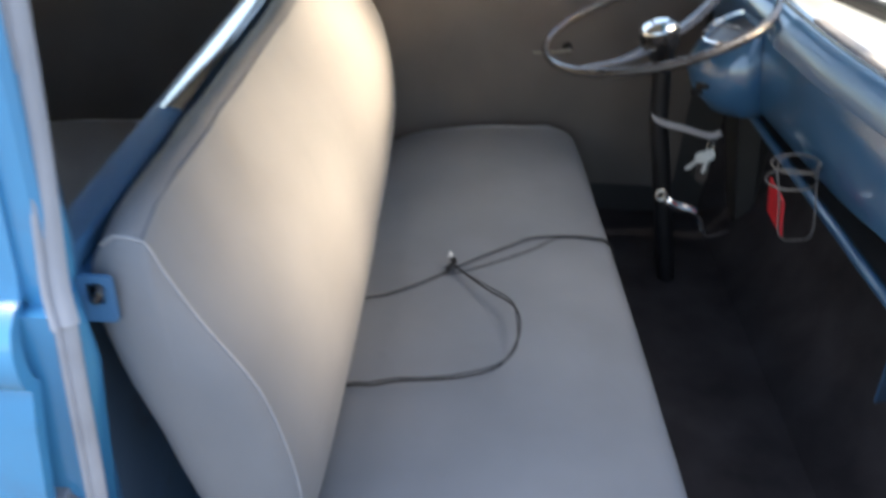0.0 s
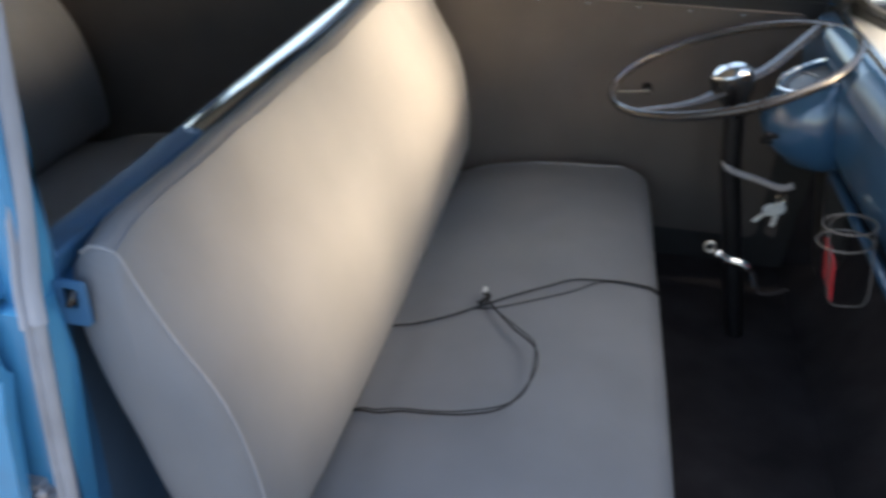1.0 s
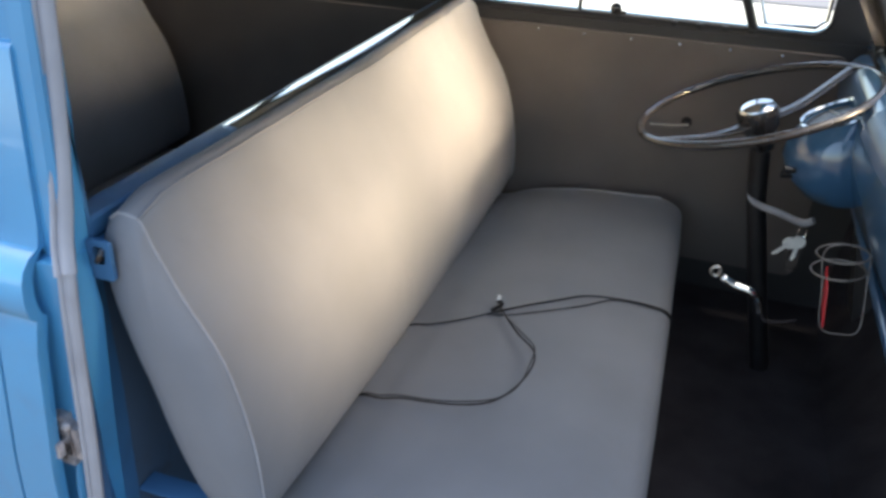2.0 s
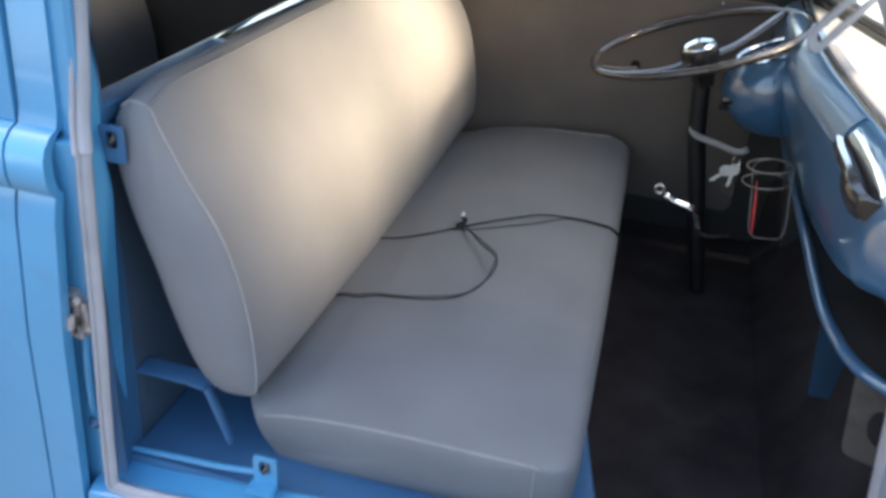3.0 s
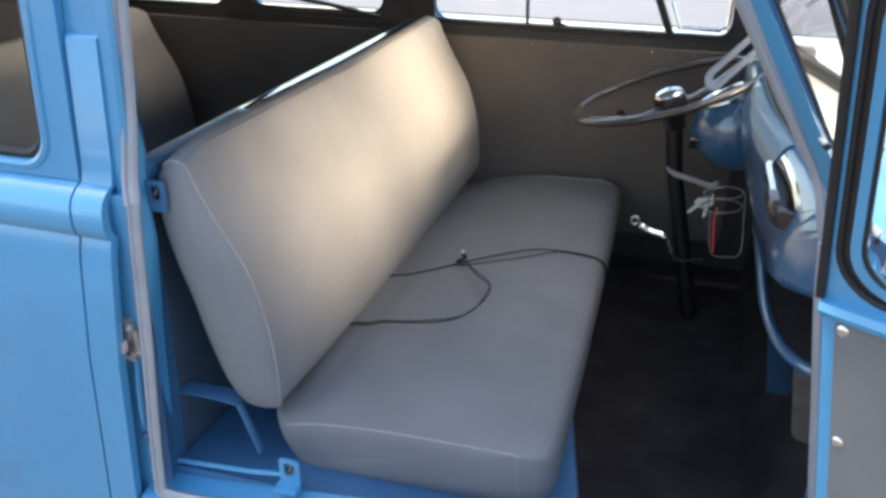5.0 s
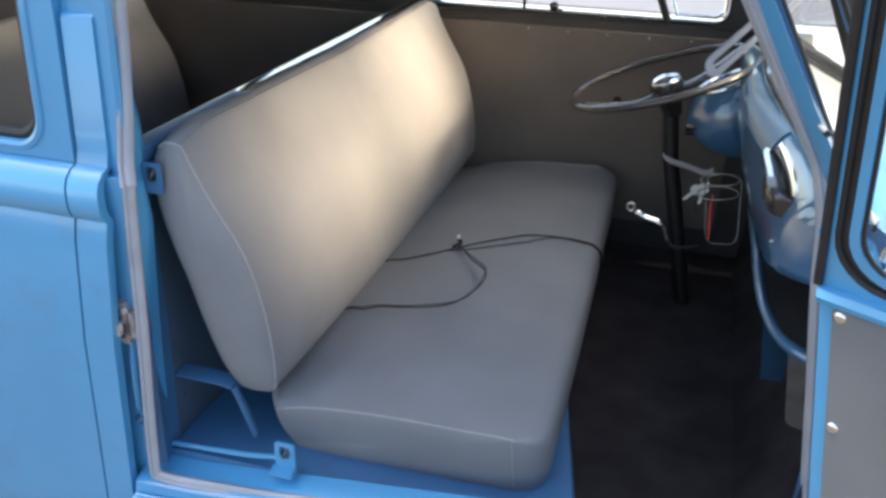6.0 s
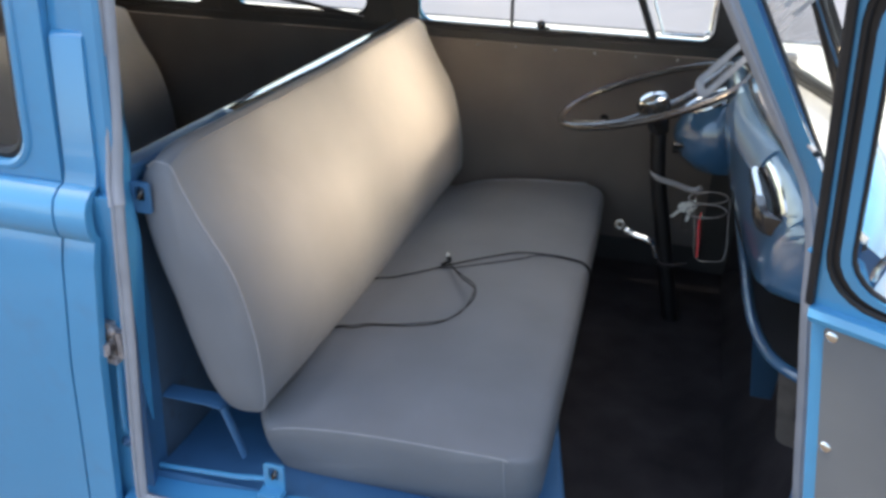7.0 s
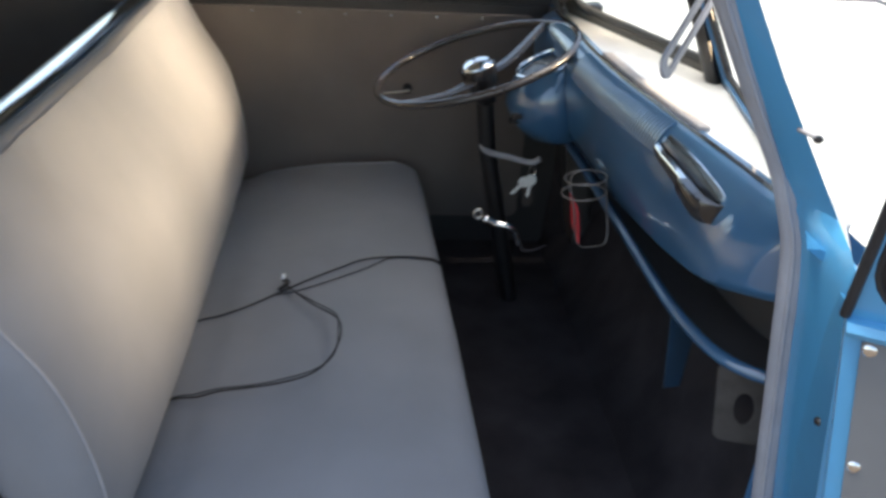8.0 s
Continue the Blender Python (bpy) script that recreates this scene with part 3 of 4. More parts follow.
def screen_pane(side):
    """Half of the split windscreen. side: 1 the driver's half, -1 the passenger's."""
    low = Vector((1.056, 0.225, 1.25)) if side < 0 else Vector((0.975, 1.475, 1.25))
    top = Vector((0.804, 0.226, 1.70)) if side < 0 else Vector((0.745, 1.50, 1.70))
    du, dv = low - CENTRE_LOW, CENTRE_TOP - CENTRE_LOW
    nrm = du.cross(dv).normalized()
    if nrm.x < 0:
        nrm = -nrm

    def place(u, v, w):
        p = CENTRE_LOW.lerp(low, u) * (1 - v) + CENTRE_TOP.lerp(top, u) * v
        return p + nrm * w

    # Shade is painted into the frame, deepest on the driver's half.
    half = part("windscreen_frame", ring_panel(round_rect(0.0, 1.0, -0.04, 1.1, 0.004), round_rect(0.055, 0.955 if side > 0 else 0.984, 0.02, 0.97, [0.03, 0.10, 0.08, 0.03]), place, 0.03 if side > 0 else 0.012), DEEP_SHADE if side > 0 else PAINT_SHADED, van)
    part("window_rubber", tube([place(u, v, 0.012) for u, v in round_rect(0.062, 0.948 if side > 0 else 0.980, 0.030, 0.96, [0.03, 0.10, 0.08, 0.03], 6)], 0.011 if side > 0 else 0.006, 8, True), RUBBER, half)
    swing = place
    if side < 0:
        foot, foot_near = Vector((1.268, MID - 0.01, 1.462)), Vector((1.215, 0.155, 1.462))

        def swing(u, v, w):
            p = foot.lerp(foot_near, u) * (1 - v) + CENTRE_TOP.lerp(top, u) * v
            return p + Vector((0.016, 0, 0.03)) + Vector((0.5, 0, 0.86)) * w

        part("opened_sash", tube(smooth_path([swing(u, v, 0.0) for u, v in round_rect(0.0, 1.0, 0.0, 1.0, [0.05, 0.10, 0.10, 0.05], 5)], 2, True), 0.011, 8, True), GREY_METAL, half, "grey windscreen sash swung outwards")
    g = part("pane", slab(round_rect(0.04, 0.96, 0.028, 0.962, [0.03, 0.10, 0.08, 0.03]), lambda u, v, w: swing(u, v, 0.014 * (side > 0) + w), 0.004), GLASS, half, smooth=False)
    g.visible_shadow = False


screen_pane(1)
screen_pane(-1)
part("centre_post", tube([CENTRE_LOW + Vector((-0.005, 0, -0.03)), CENTRE_TOP + Vector((-0.005, 0, 0.05))], 0.022, 12, flat=0.7, up=(1, 0, 0)), RUBBER, van)
part("screen_header", loft([[(x, MID + y, z) for x, z in ((0.64, 1.78), (0.80, 1.68), (0.83, 1.70), (0.70, 1.84))] for y in (-0.81, 0.81)]), PAINT, van, smooth=False)
nose = []
for z, f in ((1.235, 0.0), (1.20, 0.05), (1.05, 0.09), (0.75, 0.12), (0.4, 0.10)):
    outer = [Vector((1.03 - 0.06 * s * (s > 0) + f + (0.16 + 0.04 * (z < 1.2)) * (1 - abs(s) ** 2.2), MID + s * (0.74 if z > 1.15 else 0.80), z)) for s in (k / 8 - 1 for k in range(17))]
    nose.append(outer + [p + Vector((-0.02, 0, 0)) for p in reversed(outer)])
part("nose_panel", loft(nose), PAINT, van)
part("firewall", loft([[Vector((p.x - 0.026, MID + (p.y - MID) * (0.84 if p.y < MID else 1.0), p.z)) for p in ring] for ring in nose[1:]]), MAT_BLACK, van)
part("wiper", join(tube([(1.102, 0.600, 1.322), (1.098, 0.415, 1.352)], 0.004, 8), tube(smooth_path([(1.160, 0.575, 1.245), (1.122, 0.53, 1.285), (1.106, 0.50, 1.336)]), 0.005, 8)), BAKELITE, van, "black wiper outside the windscreen")

# ---------------------------------------------------------------- dash


def eased(y, at, values):
    """Values along the dash, with their corners rounded off."""
    near = min(0.05, max(0.008, (y - 0.165) * 0.5))
    return float(np.mean([np.interp(y + near * d, at, values) for d in (-1.0, -0.75, -0.5, -0.25, 0.0, 0.25, 0.5, 0.75, 1.0)]))


def dash_x(y):
    """Where the dash's upper edge stands."""
    return float(eased(y, [0.15, 0.25, 0.40, 0.50, 0.70, 0.90, 1.05, 1.55], [1.075, 1.047, 1.030, 1.014, 0.986, 0.962, 0.953, 0.945]))


def dash_profile(y):
    c = dash_x(y)
    b = float(eased(y, [0.15, 0.20, 0.25, 0.32, 0.45, 0.70, 1.10, 1.55], [1.075, 1.040, 0.992, 0.976, 0.970, 0.956, 0.944, 0.935]))      # lower edge
    zb = float(eased(y, [0.15, 0.25, 0.32, 0.45, 0.70, 1.10], [1.10, 1.075, 1.050, 1.025, 1.000, 0.985]))
    k = min(1.0, max(0.0, (y - 0.18) / 0.12)) * float(np.interp(y, [0.50, 0.85], [0.25, 1.0]))
    low = min(c, b)
    curve = [(c + 0.012, 1.2305), (c - 0.040 * k - 0.004, 1.2335), (low - 0.052 * k - 0.002, 1.14), (b, zb + 0.010)]
    front = []
    for i in range(13):
        q = i / 12
        w = ((1 - q) ** 3, 3 * q * (1 - q) ** 2, 3 * q * q * (1 - q), q ** 3)
        front.append((sum(u * p[0] for u, p in zip(w, curve)), sum(u * p[1] for u, p in zip(w, curve))))
    return [(c + 0.03, 1.232)] + front + [(b + 0.012, zb), (b + 0.05, zb + 0.004), (b + 0.08, 1.20)]


ys = [0.165 + 0.335 * i / 40 for i in range(40)] + [0.50 + 1.015 * i / 30 for i in range(31)]
dash = part("dash", loft([[(x, y, z) for x, z in dash_profile(y)] for y in ys]), DASH_SHADED, van, "glossy blue painted steel dash")
shelf = []
for y in ys:
    s = (y - MID) / 0.65
    front = 1.188 - (0.20 * s if s > 0 else -0.10 * s)
    shelf.append([(dash_x(y) + 0.028, y, 1.228), (max(front, dash_x(y) + 0.035), y, 1.242), (max(front, dash_x(y) + 0.035), y, 1.222), (dash_x(y) + 0.028, y, 1.215)])
part("dash_shelf", loft(shelf), PALE_SHELF, van, "pale sunlit shelf behind the windscreen")
edge = [(dash_x(y) + 0.012, y, 1.231) for y in ys]
part("dash_trim", tube(edge, 0.005, 8), BAKELITE, dash)
for i in range(44):
    y = 0.600 + 0.0108 * i
    part("rib", tube([(x - 0.0026, y, z + 0.0022) for x, z in dash_profile(y)[2:8]], 0.0031, 6), DASH_SHADED, dash)
# comb of short ribs along the shelf's edge
for i in range(40):
    y = 0.560 + 0.0125 * i
    part("comb_rib", box(dash_x(y) + 0.019, dash_x(y) + 0.044, y - 0.0036, y + 0.0036, 1.229, 1.2405, 0.0015, 1), GREY_METAL, dash)


# grab handle
def face(y, z):
    prof = dash_profile(y)[3:14]
    return float(np.interp(-z, [-q[1] for q in prof], [q[0] for q in prof]))


def bar_section(y, z, out, a, b):
    """Rounded block section of the handle, a high and b deep."""
    x = face(y, z) - out
    return [(x + u, y, z + v) for u, v in ((-b, -a * 0.6), (-b, a * 0.6), (-b * 0.7, a), (b * 0.7, a), (b, a * 0.6), (b, -a * 0.6), (b * 0.7, -a), (-b * 0.7, -a))]


HANDLE = [(0.580, 1.192, -0.004), (0.572, 1.193, 0.010), (0.555, 1.192, 0.017), (0.52, 1.189, 0.021), (0.47, 1.185, 0.023), (0.425, 1.180, 0.023)]
handle = part("grab_handle", loft([bar_section(y, z, o + 0.006, 0.007 + 0.005 * (0.584 - y) / 0.16, 0.0075) for y, z, o in HANDLE]), CHROME, dash, "chunky chrome grab handle on the dash")
part("end_block", loft([bar_section(y, z, o, a_, 0.012) for y, z, o, a_ in ((0.428, 1.180, 0.029, 0.0125), (0.39, 1.175, 0.029, 0.0155), (0.362, 1.170, 0.023, 0.0175), (0.345, 1.167, 0.012, 0.0175), (0.338, 1.166, -0.004, 0.017))]), BAKELITE, handle, "black end of the handle")
for name, lo, hi, material in (("base_plate", -0.006, 0.012, BAKELITE), ("base_trim", 0.013, 0.020, CHROME)):
    part(name, loft([[(face(y, z + q) - 0.004, y, z + q) for q in (lo, hi)] + [(face(y, z + q) + 0.003, y, z + q) for q in (hi, lo)] for y, z in ((0.578, 1.194), (0.53, 1.192), (0.45, 1.186), (0.37, 1.178), (0.350, 1.174))]), material, handle)
# parcel tray under the dash with its rolled lip
def lip_point(y, dz=0.0):
    x = float(np.interp(y, [0.215, 0.235, 0.27, 0.33, 0.45, 0.7, 1.55], [1.085, 1.055, 1.028, 1.008, 0.992, 0.986, 0.97]))
    return Vector((x, y, 0.932 + dz))


lip_line = smooth_path([lip_point(y) for y in (0.212, 0.235, 0.27, 0.33, 0.45, 0.7, 1.0, 1.3, 1.52)], 6)
part("tray_lip", tube(lip_line, 0.012, 12), DASH_SHADED, van, "rolled blue lip of the parcel tray")
# Tray coloured near-black to paint the shadow under the dash.
part("parcel_tray", loft([[(p.x + 0.004, p.y, 0.936), (p.x + 0.11, p.y + 0.03, 0.935), (p.x + 0.12, p.y + 0.03, 1.06), (p.x + 0.13, p.y + 0.03, 1.06), (p.x + 0.125, p.y + 0.03, 0.925), (p.x + 0.004, p.y, 0.924)] for p in lip_line]), DEEP_SHADE, van)
part("tray_bracket", loft([[(1.000, 0.44, 0.926), (1.10, 0.52, 0.926), (1.10, 0.526, 0.926), (1.000, 0.446, 0.926)], [(1.030, 0.462, 0.715), (1.080, 0.500, 0.690), (1.080, 0.506, 0.690), (1.030, 0.468, 0.715)]]), DASH_SHADED, van)
# hinge plate below the tray
part("hinge_plate", ring_panel(round_rect(1.059, 1.147, 0.720, 0.892, 0.014, 6), [(1.107 + 0.018 * math.cos(q), 0.799 + 0.037 * math.sin(q)) for q in (math.pi + 2 * math.pi * i / 28 for i in range(28))], lambda u, v, w: Vector((u - (v - 0.81) * 0.15, 0.310 + w + (u - 1.051) * -0.3, v)), 0.005), PLATE, van, "grey steel hinge plate with an oval hole")
part("kick_panel", box(1.10, 1.26, 0.190, 0.205, 0.42, 1.06, 0.003), PAINT_SHADED, van)

# instrument pod and dial
pod_axis = Vector((-0.42, 0, 0.9)).normalized()


def ring_at(c, axis, r, segs=28, ry=1.0):
    a = Vector(axis).normalized()
    u = Vector((0, 1, 0))
    w = a.cross(u)
    return [Vector(c) + u * (math.cos(t) * r * ry) + w * (math.sin(t) * r) for t in (2 * math.pi * k / segs for k in range(segs))]


PODY = 1.225
pod = part("instrument_pod", loft([ring_at((0.886, PODY, 1.150), pod_axis, 0.078), ring_at((0.884, PODY, 1.160), pod_axis, 0.088), ring_at((0.887, PODY, 1.150), pod_axis, 0.095), ring_at((0.888, PODY, 1.115), (-0.3, 0, 1), 0.104, 28, 1.1), ring_at((0.892, PODY, 1.065), (-0.1, 0, 1), 0.108, 28, 1.12), ring_at((0.902, PODY, 1.01), (0, 0, 1), 0.100, 28, 1.12), ring_at((0.915, PODY, 0.972), (0, 0, 1), 0.075, 28, 1.1), ring_at((0.92, PODY, 0.962), (0, 0, 1), 0.03)]), DASH_SHADED, van, "blue instrument pod behind the steering wheel")
part("dial", disc_dome(Vector((0.886, PODY, 1.153)), pod_axis, 0.074, 0.004), DIAL, pod)
part("bezel", tube(ring_at((0.884, PODY, 1.163), pod_axis, 0.082), 0.0055, 8, True), CHROME, pod)
part("needle", tube([Vector((0.886, PODY, 1.159)), Vector((0.868, PODY + 0.05, 1.151))], 0.0012, 6), WHITE_TIP, pod)
for dy, dz in ((-0.085, 1.035), (-0.055, 1.01)):
    part("switch_knob", tube([(0.815, PODY + dy, dz + 0.01), (0.790, PODY + dy - 0.004, dz + 0.012)], [0.006, 0.009], 10), BAKELITE, pod)

# ---------------------------------------------------------------- steering wheel and column
WC = Vector((0.709, 1.290, 1.142))
wx = Vector((math.cos(radians(18.5)), 0.0, math.sin(radians(18.5))))
wy = Vector((0, 1, 0))
wn_ = wx.cross(wy)
R = 0.272
wheel = part("steering_wheel", tube([WC + wx * (R * math.cos(t)) + wy * (R * math.sin(t)) for t in (2 * math.pi * k / 64 for k in range(64))], 0.0105, 12, True, up=wn_), WHEEL_PLASTIC, van, "thin dark steering wheel with two spokes")
for s in (-1, 1):
    arm = wx * (s * math.cos(radians(36))) + wy * (s * math.sin(radians(36)))
    a, b = WC - wn_ * 0.045 + arm * 0.03, WC + arm * (R - 0.004)
    part("spoke", tube(smooth_path([a, a.lerp(b, 0.4) - wn_ * 0.012, b], 6), [0.028 - 0.012 * k / 12 for k in range(13)], 10, flat=0.35, up=wn_), WHEEL_PLASTIC, wheel)
hubc = WC - wn_ * 0.058
part("hub", loft([[hubc + wn_ * h + (wx * math.cos(t) + wy * math.sin(t)) * r for t in (2 * math.pi * k / 24 for k in range(24))] for h, r in ((-0.06, 0.026), (-0.02, 0.034), (0.0, 0.046), (0.036, 0.049), (0.045, 0.047))]), BAKELITE, wheel)
part("horn_button", disc_dome(hubc + wn_ * 0.044, wn_, 0.046, 0.022, 6, 24), CHROME, wheel, "domed chrome horn button")
part("column", tube([hubc - wn_ * 0.03, (0.757, 1.29, 0.90), (0.86, 1.27, 0.42)], 0.024, 12), COLUMN, van)
part("column_bracket", join(tube(smooth_path([(0.745, 1.285, 0.928), (0.742, 1.280, 0.908), (0.762, 1.26, 0.898), (0.81, 1.225, 0.900), (0.862, 1.19, 0.900), (0.885, 1.18, 0.915)]), 0.0085, 10), disc_dome((0.745, 1.285, 0.925), (-0.2, -0.2, 1), 0.012, 0.01)), GREY_METAL, van, "bare grey steel bracket on the column")

# hand brake
brake = part("hand_brake", tube(smooth_path([(0.792, 0.879, 0.822), (0.800, 0.884, 0.800), (0.83, 0.905, 0.788), (0.868, 0.935, 0.785)]), 0.0032, 8), MAT_BLACK, van, "hand brake with a chrome grip")
part("grip", tube(smooth_path([(0.698, 0.880, 0.887), (0.725, 0.880, 0.872), (0.758, 0.880, 0.864), (0.778, 0.880, 0.848), (0.789, 0.879, 0.818)]), [0.006] + [0.0095] * 12 + [0.008] * 4 + [0.007] * 4, 10), CHROME, brake)
part("release", tube([Vector((0.685, 0.881, 0.896)) + Vector((math.cos(t) * 0.009, 0, math.sin(t) * 0.011)) for t in (2 * math.pi * k / 14 for k in range(14))], 0.0042, 8, True, up=(0, 1, 0)), DULL_METAL, brake)

# slotted arm by the windscreen
ua, ub = Vector((0.816, 0.235, 1.430)), Vector((0.958, 0.42, 1.550))
ud = (ub - ua).normalized()
uw = Vector((0.35, -0.93, -0.05))
uw = (uw - ud * uw.dot(ud)).normalized()
uv = ud.cross(uw)
outer = round_rect(-0.004, 0.33, -0.018, 0.018, 0.0175, 6)
inner = round_rect(0.011, 0.315, -0.008, 0.008, 0.0075, 6)
part("slotted_arm", ring_panel(outer, inner, lambda u, v, w: ua + ud * u + uv * v + uw * w, 0.005), GREY_METAL, van, "pale slotted steel visor arm")
part("mirror_stem", tube(smooth_path([ua + ud * 0.322, (0.985, 0.47, 1.64), (0.90, 0.47, 1.705)]), 0.006, 8), GREY_METAL, van)

knob = part("vent_knob", box(0.990, 1.003, 0.120, 0.131, 1.375, 1.385, 0.003), BAKELITE, van, "small black knob outside the pillar")
part("stub", tube([(0.990, 0.165, 1.379), (0.996, 0.128, 1.381)], 0.0035, 8), GREY_METAL, knob)

# ---------------------------------------------------------------- the open passenger door
HINGE = Vector((1.010, -0.012, -0.018))
dd = Vector((math.cos(radians(-27)), math.sin(radians(-27)), 0))
dn = Vector((math.cos(radians(243)), math.sin(radians(243)), 0))       # inner face looks this way


def door_place(u, v, w):
    """u along the door from its hinge, v height, w out of its inner face."""
    return HINGE + dd * (u + 0.17 * max(0.0, 1.222 - v)) + dn * w + Vector((0, 0, v))


def on_door(profile, u0, u1):
    return loft([[door_place(u0, v, w) for v, w in profile], [door_place(u1, v, w) for v, w in profile]])


door = part("front_door", slab(round_rect(0.004, 0.93, 0.50, 1.215, [0.10, 0.03, 0.004, 0.004]), lambda u, v, w: door_place(u, v, -w), 0.045, 0.004), PAINT, van, "open passenger door with a grey inner card")
part("door_card", slab(round_rect(0.024, 0.90, 0.54, 1.197, 0.008), lambda u, v, w: door_place(u, v, w), 0.006, 0.002), CARD, door, "plain grey card with chrome screws")
for u, v in [(0.034, 1.184), (0.034, 1.006), (0.034, 0.828), (0.034, 0.65), (0.25, 1.18), (0.46, 1.18), (0.64, 1.18), (0.82, 1.18)]:
    part("screw", disc_dome(door_place(u, v, 0.0055), dn, 0.0095, 0.0035, 3, 12), CHROME, door)
part("door_rail", on_door([(1.198, 0.0), (1.200, 0.012), (1.210, 0.018), (1.221, 0.014), (1.224, 0.0), (1.224, -0.045), (1.205, -0.045)], 0.004, 0.93), PAINT, door)


def frame_place(u, v, w):
    """The window frame leans inwards with its height."""
    return door_place(u, v, w + 0.26 * max(0.0, v - 1.222))


def subdivide(loop_, k=4):
    n = len(loop_)
    return [(loop_[i][0] + (loop_[(i + 1) % n][0] - loop_[i][0]) * j / k, loop_[i][1] + (loop_[(i + 1) % n][1] - loop_[i][1]) * j / k) for i in range(n) for j in range(k)]


def inset(d, r):
    return subdivide(round_rect(0.0 + d, 0.93 - d, 1.224 + 0.8 * d, 1.72 - d, r))


part("window_frame", ring_panel(inset(0.0, 0.004), inset(0.012, 0.078), lambda u, v, w: frame_place(u, v, -w), 0.03), PAINT, door)
part("glass_rubber", ring_panel(inset(0.010, 0.078), inset(0.032, 0.070), lambda u, v, w: frame_place(u, v, -0.006 - w), 0.02), RUBBER, door)
part("glass_rubber", tube([frame_place(u, v, -0.004) for u, v in inset(0.015, 0.077)], 0.005, 8, True), RUBBER, door)
part("vent_frame", ring_panel(inset(0.030, 0.070), inset(0.043, 0.064), lambda u, v, w: frame_place(u, v, -0.001 - w), 0.02), PAINT, door, "pale blue vent window frame")
part("glass_rubber", tube([frame_place(u, v, -0.010) for u, v in inset(0.044, 0.064)], 0.0045, 8, True), RUBBER, door)
part("weather_strip", tube([frame_place(0.001, v, 0.004) for v in (1.226, 1.26, 1.30, 1.36, 1.45, 1.55, 1.70)], 0.007, 8), RUBBER, door)
part("vent_bar", tube([frame_place(0.36, v, -0.006) for v in (1.27, 1.35, 1.5, 1.66)], 0.010, 8), RUBBER, door)
g = part("pane", slab(inset(0.043, 0.064), lambda u, v, w: frame_place(u, v, -0.014 - w), 0.004), GLASS, door, smooth=False)
g.visible_shadow = False
mirror = part("door_mirror", tube(smooth_path([door_place(0.06, 1.262, -0.05), (1.095, 0.01, 1.275), (1.125, -0.006, 1.318), (1.16, -0.012, 1.342)]), 0.005, 8), CHROME, van, "round mirror on a thin chrome arm")
mc, ma = Vector((1.195, -0.024, 1.378)), Vector((-0.55, -0.80, 0.1)).normalized()
part("mirror_head", disc_dome(mc, -ma, 0.055, 0.03, 6, 28), GREY_METAL, mirror)
part("mirror_face", disc_dome(mc + ma * 0.001, ma, 0.052, 0.003, 3, 28), CHROME, mirror)

for wx_, wy_ in ((0.29, 0.20), (0.29, 1.48), (-1.90, 0.14), (-1.90, 1.54)):
    prof = [(0.19, -0.06), (0.24, -0.075), (0.30, -0.075), (0.325, -0.055), (0.33, 0.0), (0.325, 0.055), (0.30, 0.075), (0.24, 0.075), (0.19, 0.06)]
    road_wheel = part("wheel", loft([[(wx_ + r * 0.935 * math.cos(t), wy_ + q, 0.31 + (r * 0.935) * math.sin(t)) for r, q in prof] for t in (2 * math.pi * k / 32 for k in range(32))], True, False, True), RUBBER, van)
    part("rim", join(disc_dome((wx_, wy_ - 0.02, 0.31), (0, -1, 0), 0.182, 0.03), disc_dome((wx_, wy_ + 0.02, 0.31), (0, 1, 0), 0.182, 0.03)), GREY_METAL, road_wheel)
part("chassis", box(-2.85, 1.15, 0.30, 1.38, 0.24, 0.36, 0.01), DEEP_SHADE, van)

# ---------------------------------------------------------------- bench seats
BACK = [(-0.098, 1.239), (-0.079, 1.197), (-0.043, 1.125), (0.013, 1.027), (0.045, 0.906), (0.056, 0.800), (0.052, 0.720),
        (0.020, 0.704), (-0.019, 0.705), (-0.044, 0.725), (-0.066, 0.771), (-0.095, 0.862), (-0.120, 0.960), (-0.147, 1.047), (-0.165, 1.129), (-0.167, 1.175), (-0.156, 1.214), (-0.130, 1.244)]
CUSH = [(0.047, 0.640), (0.068, 0.668), (0.145, 0.696), (0.245, 0.713), (0.360, 0.724), (0.476, 0.729), (0.570, 0.734),
        (0.618, 0.731), (0.640, 0.712), (0.642, 0.655), (0.634, 0.585), (0.600, 0.558), (0.337, 0.546), (0.104, 0.540), (0.060, 0.572)]
Y0, Y1 = 0.085, 1.588


def bulge(y, power=4):
    s = (y - (Y0 + Y1) / 2) / ((Y1 - Y0) / 2)
    return max(0.0, 1 - abs(s) ** power)


def top_rise(x, y):
    s = max(0.0, (x - 0.30) / 0.34)
    return (0.036 * bulge(y, 3) * max(0.0, 1 - s * s) + 0.006 * bulge(y, 6)) * min(1.0, max(0.0, (x - 0.02) / 0.06))


def seat_top(x, y):
    z = np.interp(x, [p[0] for p in CUSH[1:8]], [p[1] for p in CUSH[1:8]])
    return float(z) + top_rise(x, y)


def dense(prof, steps=4):
    return [(p.x, p.y) for p in smooth_path([(x, z, 0) for x, z in prof], steps, True)]


